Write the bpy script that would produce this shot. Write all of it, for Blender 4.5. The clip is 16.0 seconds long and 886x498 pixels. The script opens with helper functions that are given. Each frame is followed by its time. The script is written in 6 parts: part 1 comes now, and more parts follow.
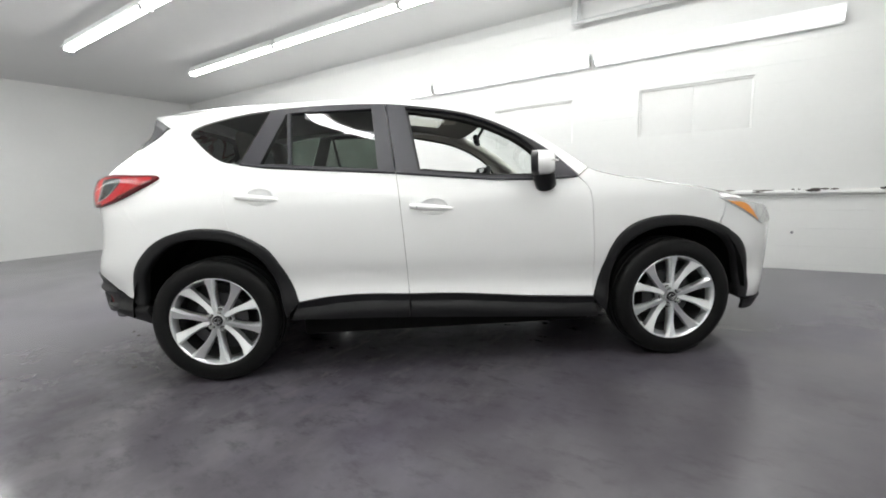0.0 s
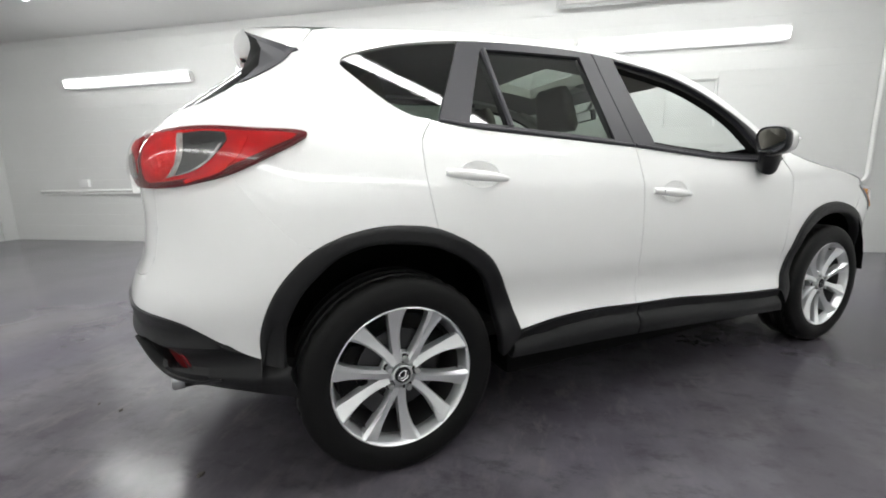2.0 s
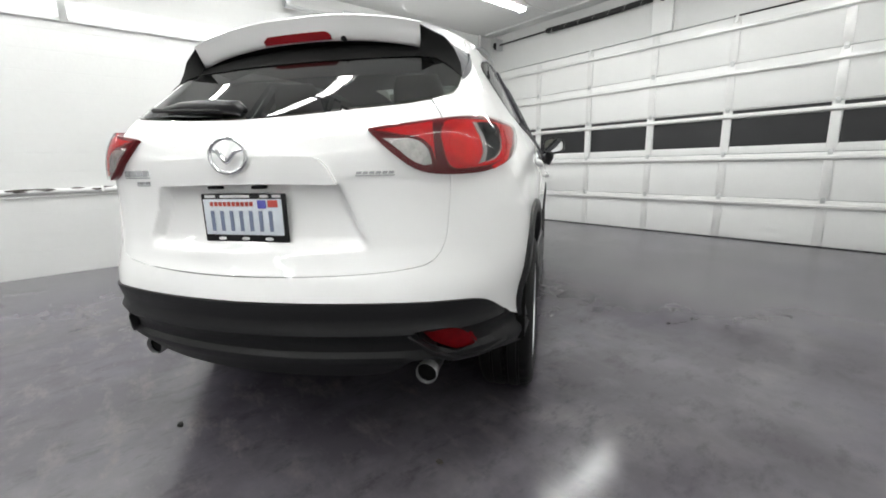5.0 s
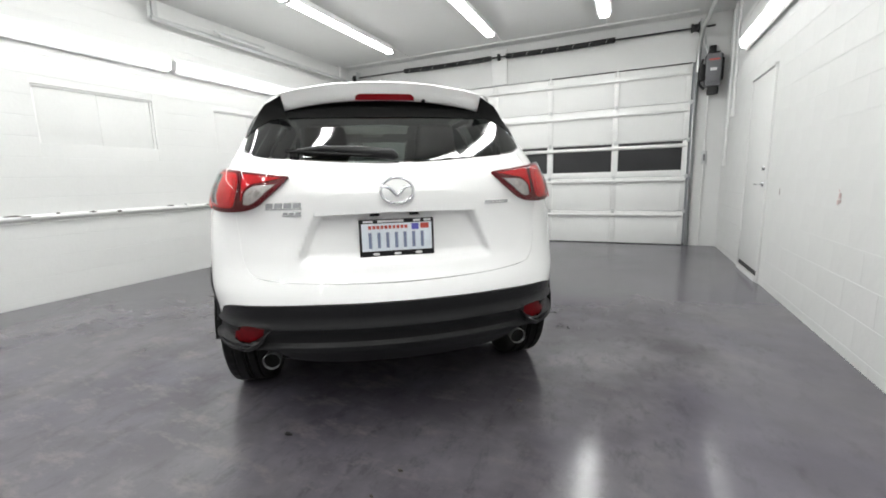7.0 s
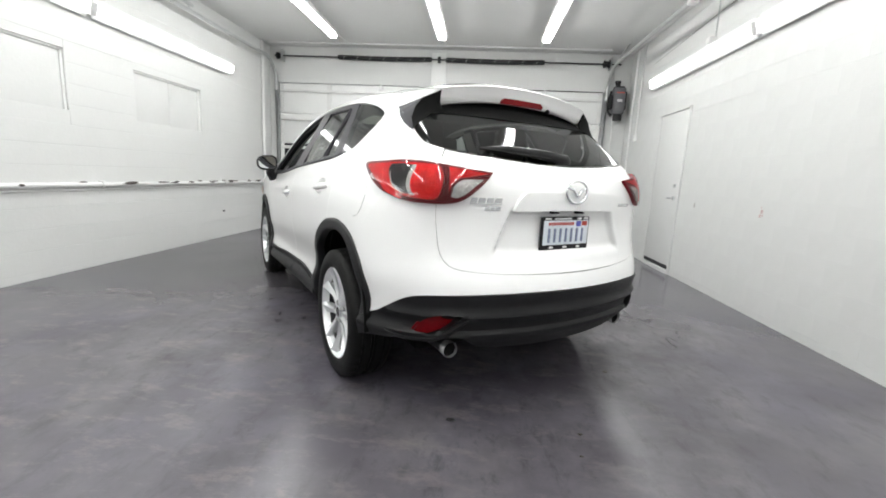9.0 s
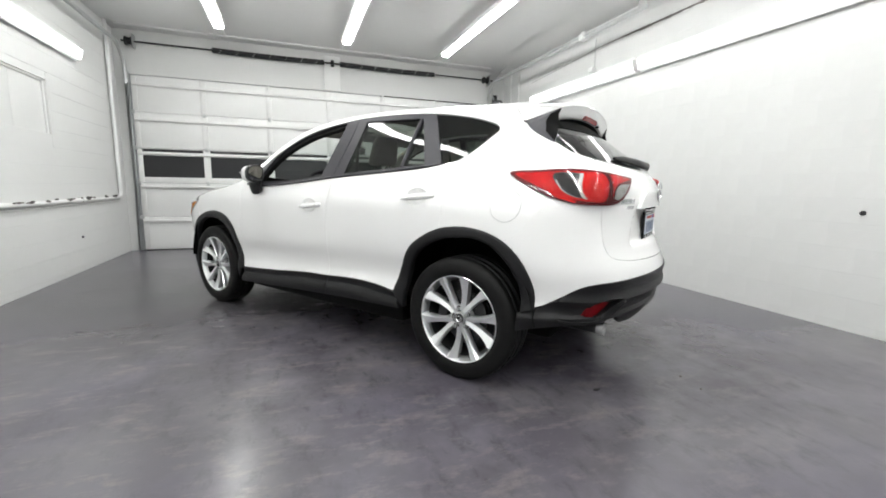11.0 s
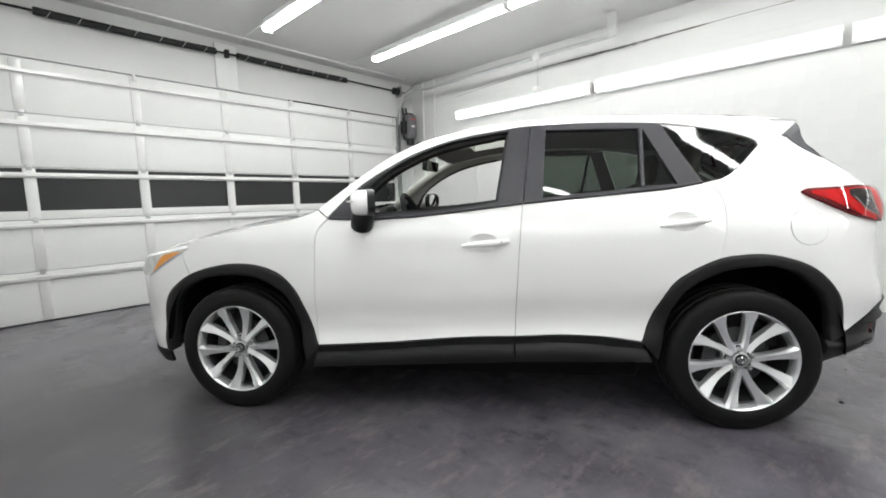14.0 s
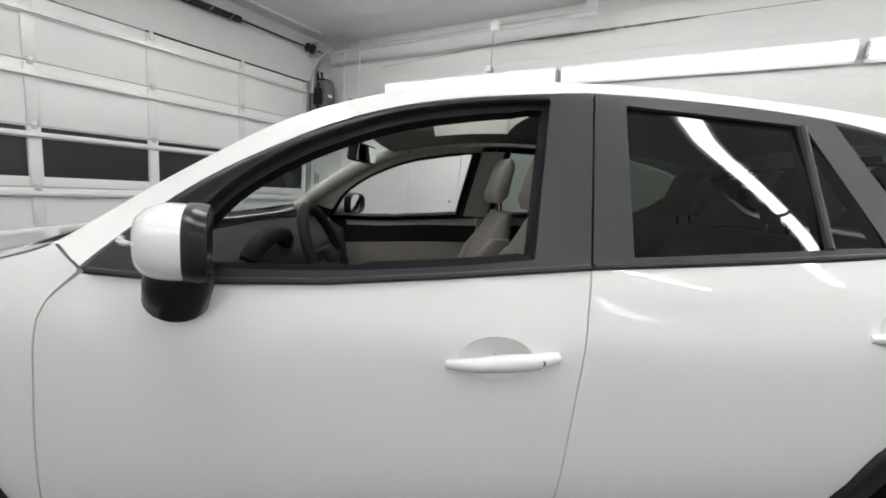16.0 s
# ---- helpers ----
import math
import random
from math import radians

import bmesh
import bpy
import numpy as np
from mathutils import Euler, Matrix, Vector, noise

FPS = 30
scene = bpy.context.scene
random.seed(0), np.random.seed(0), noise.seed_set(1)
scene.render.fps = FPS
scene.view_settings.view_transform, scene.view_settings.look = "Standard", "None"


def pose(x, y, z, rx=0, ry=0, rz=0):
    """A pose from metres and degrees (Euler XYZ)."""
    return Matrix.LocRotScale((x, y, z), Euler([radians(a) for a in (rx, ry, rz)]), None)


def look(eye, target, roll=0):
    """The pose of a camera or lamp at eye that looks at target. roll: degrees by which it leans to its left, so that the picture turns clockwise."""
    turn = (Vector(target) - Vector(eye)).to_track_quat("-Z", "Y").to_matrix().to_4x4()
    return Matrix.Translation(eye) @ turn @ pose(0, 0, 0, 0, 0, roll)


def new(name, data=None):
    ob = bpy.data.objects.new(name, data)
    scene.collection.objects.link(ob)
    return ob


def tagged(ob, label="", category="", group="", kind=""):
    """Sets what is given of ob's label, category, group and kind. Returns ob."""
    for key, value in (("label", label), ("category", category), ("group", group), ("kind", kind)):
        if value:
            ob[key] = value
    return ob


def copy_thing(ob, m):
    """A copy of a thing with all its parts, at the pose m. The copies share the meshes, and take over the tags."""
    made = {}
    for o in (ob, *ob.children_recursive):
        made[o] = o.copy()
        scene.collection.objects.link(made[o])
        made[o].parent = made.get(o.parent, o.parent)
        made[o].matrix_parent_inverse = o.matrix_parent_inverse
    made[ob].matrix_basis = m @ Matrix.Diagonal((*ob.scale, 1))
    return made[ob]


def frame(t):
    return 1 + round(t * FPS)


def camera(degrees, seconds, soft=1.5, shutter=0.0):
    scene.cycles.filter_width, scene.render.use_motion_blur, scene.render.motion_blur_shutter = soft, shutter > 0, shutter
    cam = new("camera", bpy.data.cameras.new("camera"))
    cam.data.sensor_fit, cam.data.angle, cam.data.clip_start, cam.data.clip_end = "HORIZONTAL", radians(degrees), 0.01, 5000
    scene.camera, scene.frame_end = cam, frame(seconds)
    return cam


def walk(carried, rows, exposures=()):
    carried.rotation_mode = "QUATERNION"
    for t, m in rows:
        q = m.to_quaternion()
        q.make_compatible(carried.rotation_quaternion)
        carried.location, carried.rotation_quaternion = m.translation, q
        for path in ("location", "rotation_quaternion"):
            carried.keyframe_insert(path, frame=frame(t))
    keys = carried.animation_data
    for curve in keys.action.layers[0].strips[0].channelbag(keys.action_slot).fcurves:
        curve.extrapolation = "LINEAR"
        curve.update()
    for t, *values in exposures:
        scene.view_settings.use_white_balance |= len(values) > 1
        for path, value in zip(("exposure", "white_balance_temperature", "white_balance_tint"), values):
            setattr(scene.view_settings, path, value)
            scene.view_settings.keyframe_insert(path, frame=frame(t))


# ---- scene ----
cam = camera(93.4, 16.0, soft=1.8)
PATH = [
    (0, (2.756, 1.741, 1.069), (1.079, 0.69, 0.778), -2.2),
    (0.5, (2.798, 1.274, 1.063), (1.082, 0.293, 0.756), -3.6),
    (1, (2.808, 0.802, 1.071), (1.02, -0.047, 0.783), -3.8),
    (1.5, (2.8, 0.267, 1.052), (0.948, -0.414, 0.724), -2.5),
    (2, (2.805, -0.194, 1.054), (0.873, -0.574, 0.704), -1.0),
    (2.5, (2.851, -0.636, 1.04), (0.882, -0.486, 0.728), 0.7),
    (3, (2.845, -1.056, 1.014), (0.935, -0.595, 0.639), 0.8),
    (3.5, (2.919, -1.404, 1.047), (1.12, -0.613, 0.677), 1.7),
    (4, (2.857, -1.661, 1.074), (1.134, -0.723, 0.689), 2.6),
    (4.2, (2.823, -1.744, 1.057), (1.112, -0.775, 0.69), 1.4),
    (6.3, (2.418, -2.967, 1.127), (1.441, -1.279, 0.684), -0.7),
    (6.5, (2.359, -3.076, 1.15), (1.407, -1.363, 0.752), -0.7),
    (7, (2.136, -3.305, 1.14), (1.327, -1.506, 0.811), -1.6),
    (7.5, (1.862, -3.49, 1.169), (1.141, -1.648, 0.875), -1.0),
    (8, (1.537, -3.666, 1.167), (1.048, -1.746, 0.895), 0.0),
    (8.5, (1.185, -3.782, 1.137), (0.891, -1.832, 0.806), -0.8),
    (8.7, (1.037, -3.813, 1.147), (0.789, -1.859, 0.8), 0.7),
    (10.8, (-0.651, -3.846, 1.126), (-0.044, -1.958, 0.864), 2.1),
    (11, (-0.829, -3.764, 1.114), (-0.153, -1.906, 0.816), 0.9),
    (11.5, (-1.22, -3.57, 1.127), (-0.382, -1.776, 0.85), 0.6),
    (12, (-1.61, -3.315, 1.137), (-0.606, -1.612, 0.835), -0.9),
    (12.5, (-1.939, -3.002, 1.152), (-0.847, -1.353, 0.857), -0.7),
    (13, (-2.207, -2.66, 1.155), (-0.949, -1.133, 0.865), 0.2),
    (13.5, (-2.356, -2.27, 1.16), (-1.065, -0.754, 0.976), -1.0),
    (14, (-2.399, -1.907, 1.188), (-0.952, -0.546, 0.955), -1.5),
    (14.5, (-2.308, -1.595, 1.219), (-0.718, -0.419, 0.92), -1.7),
    (15, (-2.074, -1.328, 1.255), (-0.407, -0.246, 1.025), -2.1),
    (15.5, (-1.798, -1.099, 1.27), (-0.047, -0.177, 0.982), 1.9),
    (16, (-1.494, -0.919, 1.308), (0.206, 0.096, 1.028), 3.8),
]
walk(cam, [(t, look(eye, target, roll)) for t, eye, target, roll in PATH], [(0, 0.66), (1, 0.60), (2, 0.57), (3.5, 0.48), (6.5, 0.5), (7.5, 0.56), (12, 0.54), (13.5, 0.5), (14.0, 0.44), (14.5, 0.34), (15, 0.38), (15.5, 0.3), (16, 0.04)])

# ---- light ----
world = bpy.data.worlds.new("world")
scene.world = world
world.use_nodes = True
world.node_tree.nodes["Background"].inputs[0].default_value = (0.8, 0.85, 0.9, 1)
world.node_tree.nodes["Background"].inputs[1].default_value = 0.15
LAMP, WALLLAMP = 21.2, 4.5


# ---- materials ----
def material(name, colour, rough=0.5, metal=0.0, coat=0.0, spec=0.5, vary=0.0, scale=3.0, bump=0.0, bscale=60.0, rvary=0.0, glow=0.0):
    m = bpy.data.materials.new(name)
    m.use_nodes = True
    n, l = m.node_tree.nodes, m.node_tree.links
    b = n["Principled BSDF"]
    b.inputs["Base Color"].default_value = (*colour, 1)
    b.inputs["Roughness"].default_value = rough
    b.inputs["Metallic"].default_value = metal
    b.inputs["Coat Weight"].default_value = coat
    b.inputs["Coat Roughness"].default_value = 0.03
    b.inputs["Coat IOR"].default_value = 1.58
    b.inputs["Specular IOR Level"].default_value = spec
    if glow:
        b.inputs["Emission Color"].default_value = (0.985, 1.0, 0.98, 1)
        b.inputs["Emission Strength"].default_value = glow
    if vary or bump or rvary:
        tc = n.new("ShaderNodeTexCoord")
    if vary or rvary:
        big = n.new("ShaderNodeTexNoise")
        big.inputs["Scale"].default_value, big.inputs["Detail"].default_value = scale, 5
        l.new(tc.outputs["Object"], big.inputs["Vector"])
        fine = n.new("ShaderNodeTexNoise")
        fine.inputs["Scale"].default_value, fine.inputs["Detail"].default_value = scale * 14, 3
        l.new(tc.outputs["Object"], fine.inputs["Vector"])
        both = n.new("ShaderNodeMath")
        both.operation = "MULTIPLY_ADD"
        both.inputs[1].default_value = 0.4
        l.new(fine.outputs["Fac"], both.inputs[0])
        l.new(big.outputs["Fac"], both.inputs[2])
    if vary:
        ramp = n.new("ShaderNodeMapRange")
        ramp.inputs["From Min"].default_value, ramp.inputs["From Max"].default_value = 0.4, 1.0
        ramp.inputs["To Min"].default_value, ramp.inputs["To Max"].default_value = 1 - vary, 1 + vary
        l.new(both.outputs[0], ramp.inputs["Value"])
        mul = n.new("ShaderNodeVectorMath")
        mul.operation = "SCALE"
        mul.inputs[0].default_value = colour
        l.new(ramp.outputs[0], mul.inputs["Scale"])
        l.new(mul.outputs[0], b.inputs["Base Color"])
    if rvary:
        rr = n.new("ShaderNodeMapRange")
        rr.inputs["From Min"].default_value, rr.inputs["From Max"].default_value = 0.4, 1.0
        rr.inputs["To Min"].default_value, rr.inputs["To Max"].default_value = rough - rvary, rough + rvary
        l.new(both.outputs[0], rr.inputs["Value"])
        l.new(rr.outputs[0], b.inputs["Roughness"])
    if bump:
        g = n.new("ShaderNodeTexNoise")
        g.inputs["Scale"].default_value, g.inputs["Detail"].default_value = bscale, 4
        l.new(tc.outputs["Object"], g.inputs["Vector"])
        bn = n.new("ShaderNodeBump")
        bn.inputs["Strength"].default_value, bn.inputs["Distance"].default_value = bump, 0.01
        l.new(g.outputs["Fac"], bn.inputs["Height"])
        l.new(bn.outputs[0], b.inputs["Normal"])
    return m


def glass(name, tint, gloss=1.0):
    m = bpy.data.materials.new(name)
    m.use_nodes = True
    n, l = m.node_tree.nodes, m.node_tree.links
    n.remove(n["Principled BSDF"])
    see, shine, mix, fr = n.new("ShaderNodeBsdfTransparent"), n.new("ShaderNodeBsdfGlossy"), n.new("ShaderNodeMixShader"), n.new("ShaderNodeFresnel")
    see.inputs[0].default_value = (*tint, 1)
    shine.inputs["Color"].default_value = (gloss, gloss, gloss, 1)
    shine.inputs["Roughness"].default_value = 0.01
    fr.inputs[0].default_value = 1.5
    l.new(fr.outputs[0], mix.inputs[0])
    l.new(see.outputs[0], mix.inputs[1])
    l.new(shine.outputs[0], mix.inputs[2])
    l.new(mix.outputs[0], n["Material Output"].inputs[0])
    return m


def floor_material():
    """Dark painted concrete: cloudy, with pale scuffs and drag marks; the gloss varies a little."""
    m = material("painted_concrete", (0.1, 0.097, 0.104), 0.32)
    n, l = m.node_tree.nodes, m.node_tree.links
    b = n["Principled BSDF"]
    tc = n.new("ShaderNodeTexCoord")

    def noise_at(scale, detail, rough=0.5, stretch=None, turn=0.0):
        t = n.new("ShaderNodeTexNoise")
        t.inputs["Scale"].default_value, t.inputs["Detail"].default_value, t.inputs["Roughness"].default_value = scale, detail, rough
        if stretch:
            mp = n.new("ShaderNodeMapping")
            mp.inputs["Scale"].default_value, mp.inputs["Rotation"].default_value = stretch, (0, 0, turn)
            l.new(tc.outputs["Object"], mp.inputs["Vector"])
            l.new(mp.outputs[0], t.inputs["Vector"])
        else:
            l.new(tc.outputs["Object"], t.inputs["Vector"])
        return t.outputs["Fac"]

    def ramp(source, lo, hi, c0, c1):
        r = n.new("ShaderNodeValToRGB")
        r.color_ramp.elements[0].position, r.color_ramp.elements[1].position = lo, hi
        r.color_ramp.elements[0].color, r.color_ramp.elements[1].color = (*c0, 1), (*c1, 1)
        l.new(source, r.inputs[0])
        return r.outputs[0]

    def over(base, factor, colour):
        x = n.new("ShaderNodeMix")
        x.data_type = "RGBA"
        l.new(factor, x.inputs["Factor"])
        l.new(base, x.inputs[6])
        x.inputs[7].default_value = (*colour, 1)
        return x.outputs[2]

    def blot(x, y, wide, deep, rag):
        """1 in the middle of a patch, 0 outside it, with a ragged edge."""
        place = n.new("ShaderNodeMapping")
        place.inputs["Location"].default_value, place.inputs["Scale"].default_value = (-x / wide, -y / deep, 0), (1 / wide, 1 / deep, 0)
        l.new(tc.outputs["Object"], place.inputs["Vector"])
        g = n.new("ShaderNodeTexGradient")
        g.gradient_type = "SPHERICAL"
        l.new(place.outputs[0], g.inputs["Vector"])
        r = n.new("ShaderNodeMath")
        r.operation = "MULTIPLY_ADD"
        r.inputs[1].default_value = rag
        l.new(noise_at(1.2, 5, 0.55), r.inputs[0])
        l.new(g.outputs["Fac"], r.inputs[2])
        return r.outputs[0]

    def times(p, q):
        r = n.new("ShaderNodeMath")
        r.operation = "MULTIPLY"
        l.new(p, r.inputs[0])
        l.new(q, r.inputs[1])
        return r.outputs[0]

    grey = lambda v: (v, v, v)
    c = ramp(noise_at(0.6, 5, 0.55), 0.36, 0.64, (0.112, 0.106, 0.120), (0.155, 0.148, 0.158))
    c = over(c, ramp(noise_at(2.4, 6, 0.6), 0.48, 0.68, grey(0), grey(0.22)), (0.185, 0.172, 0.178))
    c = over(c, ramp(noise_at(1.3, 6, 0.58), 0.47, 0.68, grey(0), grey(0.35)), (0.070, 0.062, 0.078))
    c = over(c, ramp(noise_at(0.9, 4, 0.5, (1, 1, 1), 1.1), 0.44, 0.62, grey(0), grey(0.5)), (0.088, 0.080, 0.112))
    # where cars stand and turn: dark and mottled
    worn = ramp(blot(0.5, -0.6, 3.7, 3.9, 0.7), 0.50, 0.95, grey(0), grey(1))
    c = over(c, times(worn, ramp(noise_at(1.7, 7, 0.62), 0.36, 0.58, grey(0.0), grey(0.62))), (0.046, 0.040, 0.052))
    c = over(c, times(worn, ramp(noise_at(7.0, 8, 0.72, (1.5, 0.7, 1), 0.4), 0.52, 0.66, grey(0), grey(0.5))), (0.036, 0.033, 0.042))
    # the car's shade beside the front wheel, painted in with the floor's darker tone
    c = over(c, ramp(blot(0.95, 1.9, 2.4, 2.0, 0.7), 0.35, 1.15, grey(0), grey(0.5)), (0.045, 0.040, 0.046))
    # a broad dark patch with a ragged edge west of the car
    c = over(c, ramp(blot(-2.2, 1.0, 2.2, 2.0, 0.7), 0.42, 1.1, grey(0), grey(0.6)), (0.048, 0.046, 0.047))
    # pale scuffs and drag marks on the driver's side
    scuffed = ramp(blot(-0.5, -1.2, 3.1, 2.9, 0.6), 0.40, 0.80, grey(0), grey(1))
    c = over(c, times(scuffed, ramp(noise_at(4.5, 8, 0.7, (0.7, 1.6, 1), 0.55), 0.53, 0.66, grey(0), grey(0.50))), (0.180, 0.164, 0.160))
    c = over(c, times(scuffed, ramp(noise_at(13.0, 7, 0.75, (0.6, 1.7, 1), -0.5), 0.56, 0.70, grey(0), grey(0.24))), (0.205, 0.190, 0.186))
    l.new(c, b.inputs["Base Color"])
    rr = n.new("ShaderNodeMapRange")
    rr.inputs["From Min"].default_value, rr.inputs["From Max"].default_value = 0.3, 0.7
    rr.inputs["To Min"].default_value, rr.inputs["To Max"].default_value = 0.215, 0.262
    l.new(noise_at(1.6, 5), rr.inputs["Value"])
    # least trodden, and so glossiest, along the east wall
    shine = n.new("ShaderNodeMath")
    shine.operation = "MULTIPLY_ADD"
    shine.inputs[1].default_value = -0.08
    l.new(ramp(blot(2.5, -0.6, 3.2, 5.0, 0.5), 0.5, 1.0, grey(0), grey(1)), shine.inputs[0])
    l.new(rr.outputs[0], shine.inputs[2])
    l.new(shine.outputs[0], b.inputs["Roughness"])
    bn = n.new("ShaderNodeBump")
    bn.inputs["Strength"].default_value, bn.inputs["Distance"].default_value = 0.05, 0.004
    l.new(noise_at(60, 3), bn.inputs["Height"])
    l.new(bn.outputs[0], b.inputs["Normal"])
    return m


from mathutils.geometry import delaunay_2d_cdt

WALL = material("white_block_paint", (0.65, 0.652, 0.644), 0.5, vary=0.03, scale=1.2, bump=0.14, bscale=35)
CEIL = material("white_ceiling_paint", (0.66, 0.66, 0.653), 0.6, vary=0.03, scale=0.8, bump=0.15, bscale=20)
FLOOR = floor_material()
DOORWHITE = material("white_steel_panel", (0.77, 0.773, 0.763), 0.4, vary=0.03, scale=2)
ZINC = material("galvanised_steel", (0.52, 0.53, 0.53), 0.42, metal=0.75, vary=0.12, scale=8, rvary=0.1)
GREYSTILE = material("grey_stile_metal", (0.70, 0.70, 0.69), 0.36, metal=0.3, vary=0.08, scale=5)
BLACKPANE = material("blacked_out_pane", (0.012, 0.012, 0.014), 0.35, vary=0.2, scale=3)
DARK = material("dark_oily_steel", (0.016, 0.016, 0.017), 0.55, metal=0.3, vary=0.3, scale=20)
GREYBOX = material("grey_enamel_box", (0.14, 0.14, 0.15), 0.45, vary=0.08)
CHALK = material("pale_stripe_paint", (0.45, 0.45, 0.44), 0.6)
PIPE = material("white_painted_pipe", (0.76, 0.76, 0.75), 0.42, vary=0.05, scale=6, bump=0.2, bscale=40)
CHIP = material("flaked_dark_rust", (0.05, 0.042, 0.036), 0.8, vary=0.4, scale=30, bump=0.5)
RUST = material("torn_grey_plaster", (0.20, 0.183, 0.175), 0.85, vary=0.5, scale=9, bump=0.6, bscale=25)
TUBE = material("glowing_diffuser", (0.9, 0.9, 0.9), 0.4, glow=LAMP)
TUBEWALL = material("glowing_wall_diffuser", (0.9, 0.9, 0.9), 0.4, glow=WALLLAMP)
LAMPBODY = material("white_lamp_housing", (0.8, 0.8, 0.8), 0.4)
PAINT = material("white_pearl_car_paint", (0.91, 0.91, 0.903), 0.35, coat=1.0)
CLAD = material("grained_black_plastic", (0.011, 0.011, 0.012), 0.46, spec=0.28, vary=0.08, scale=10, bump=0.15, bscale=500)
TRIM = material("satin_dark_grey_trim", (0.030, 0.029, 0.036), 0.42, spec=0.4, vary=0.05)
RUBBER = material("black_rubber", (0.006, 0.006, 0.006), 0.55, spec=0.2, vary=0.15, scale=20, bump=0.1, bscale=300)
ALLOY = material("silver_alloy", (0.84, 0.85, 0.86), 0.30, metal=0.75)
BARREL = material("brushed_alloy_barrel", (0.06, 0.06, 0.063), 0.45, metal=0.7)
CHROME = material("bright_chrome", (0.75, 0.76, 0.77), 0.12, metal=1.0)
REDLENS = material("red_lamp_lens", (0.84, 0.010, 0.014), 0.3, spec=0.2, vary=0.2, scale=16, bump=0.25, bscale=90)
DEEPRED = material("deep_red_lamp_rim", (0.14, 0.004, 0.008), 0.3, spec=0.25)
BRIGHTRED = material("bright_red_lamp_reflector", (0.95, 0.016, 0.014), 0.3, spec=0.25, vary=0.2, scale=22, bump=0.5, bscale=60)
CLEARLENS = material("clear_lamp_reflector", (0.72, 0.72, 0.70), 0.22, metal=0.35, coat=0.3, vary=0.35, scale=30, bump=0.8, bscale=70)
REFLECTRED = material("red_reflector_plastic", (0.17, 0.003, 0.006), 0.3, spec=0.2, vary=0.35, scale=40)
STOPRED = material("dark_red_stop_lens", (0.22, 0.008, 0.012), 0.2, spec=0.3)
SMOKELENS = material("smoked_grey_lens", (0.06, 0.066, 0.066), 0.12, coat=0.4, vary=0.3, scale=20)
AMBER = material("amber_lens", (0.85, 0.30, 0.03), 0.15, coat=1.0)
PRIVACY = glass("privacy_glass", (0.27, 0.31, 0.28))
LENSGLASS = glass("clear_lamp_cover", (0.98, 0.95, 0.95), 0.8)
REARPRIVACY = glass("dark_rear_glass", (0.15, 0.17, 0.16))
CLEARGLASS = glass("clear_glass", (0.86, 0.9, 0.88))
SEAT = material("taupe_leather", (0.31, 0.278, 0.25), 0.5, vary=0.08, scale=6, bump=0.15, bscale=150)
INNER = material("dark_cabin_plastic", (0.018, 0.018, 0.020), 0.7, spec=0.15, vary=0.1)
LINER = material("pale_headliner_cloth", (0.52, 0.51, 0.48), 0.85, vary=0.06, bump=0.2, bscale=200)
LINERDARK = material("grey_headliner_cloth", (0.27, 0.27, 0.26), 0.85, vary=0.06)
CARPET = material("black_carpet", (0.015, 0.015, 0.015), 0.95, vary=0.2, scale=40)
PLATE = material("pale_blue_plate", (0.74, 0.79, 0.84), 0.4, vary=0.12, scale=14)
PLATEINK = material("dark_blue_ink", (0.19, 0.23, 0.34), 0.5)
REDINK = material("red_ink", (0.55, 0.08, 0.06), 0.5)
BLUETAB = material("blue_sticker", (0.12, 0.12, 0.5), 0.5)
WHITEPAPER = material("white_label", (0.75, 0.75, 0.75), 0.5)
BLACK = material("black_void", (0.004, 0.004, 0.004), 0.8, spec=0.12)
GLOSSBLACK = material("gloss_black_plastic", (0.008, 0.008, 0.009), 0.3, spec=0.4)
TAILPIPE = material("sooty_chrome", (0.50, 0.50, 0.51), 0.24, metal=0.6, vary=0.2, scale=20)
BADGE = material("satin_chrome_badge", (0.62, 0.63, 0.64), 0.25, metal=0.5)
MIRROR = material("mirror_glass", (0.8, 0.82, 0.82), 0.02, metal=1.0)


# ---- mesh tools ----
def part(name, bm, mat, parent=None, label="", smooth=35):
    me = bpy.data.meshes.new(name)
    bm.normal_update()
    bm.to_mesh(me)
    bm.free()
    me.materials.append(mat)
    if smooth:
        me.shade_smooth()
        me.set_sharp_from_angle(angle=radians(smooth))
    ob = new(name, me)
    if parent:
        ob.parent = parent
    if label:
        ob["label"] = label
    return ob


def thing(name, label, category, group="", kind="", m=None):
    ob = new(name)
    ob.empty_display_size = 0.1
    if m is not None:
        ob.matrix_basis = m
    return tagged(ob, label, category, group, kind)


def box(bm, x0, x1, y0, y1, z0, z1, bevel=0.0):
    r = bmesh.ops.create_cube(bm, size=1.0, matrix=Matrix.LocRotScale(((x0 + x1) / 2, (y0 + y1) / 2, (z0 + z1) / 2), None, (abs(x1 - x0), abs(y1 - y0), abs(z1 - z0))))
    if bevel:
        ed = list({e for v in r["verts"] for e in v.link_edges})
        bmesh.ops.bevel(bm, geom=ed, offset=bevel, segments=2, affect="EDGES", profile=0.5)
    return bm


def boxm(x0, x1, y0, y1, z0, z1, bevel=0.0):
    return box(bmesh.new(), x0, x1, y0, y1, z0, z1, bevel)


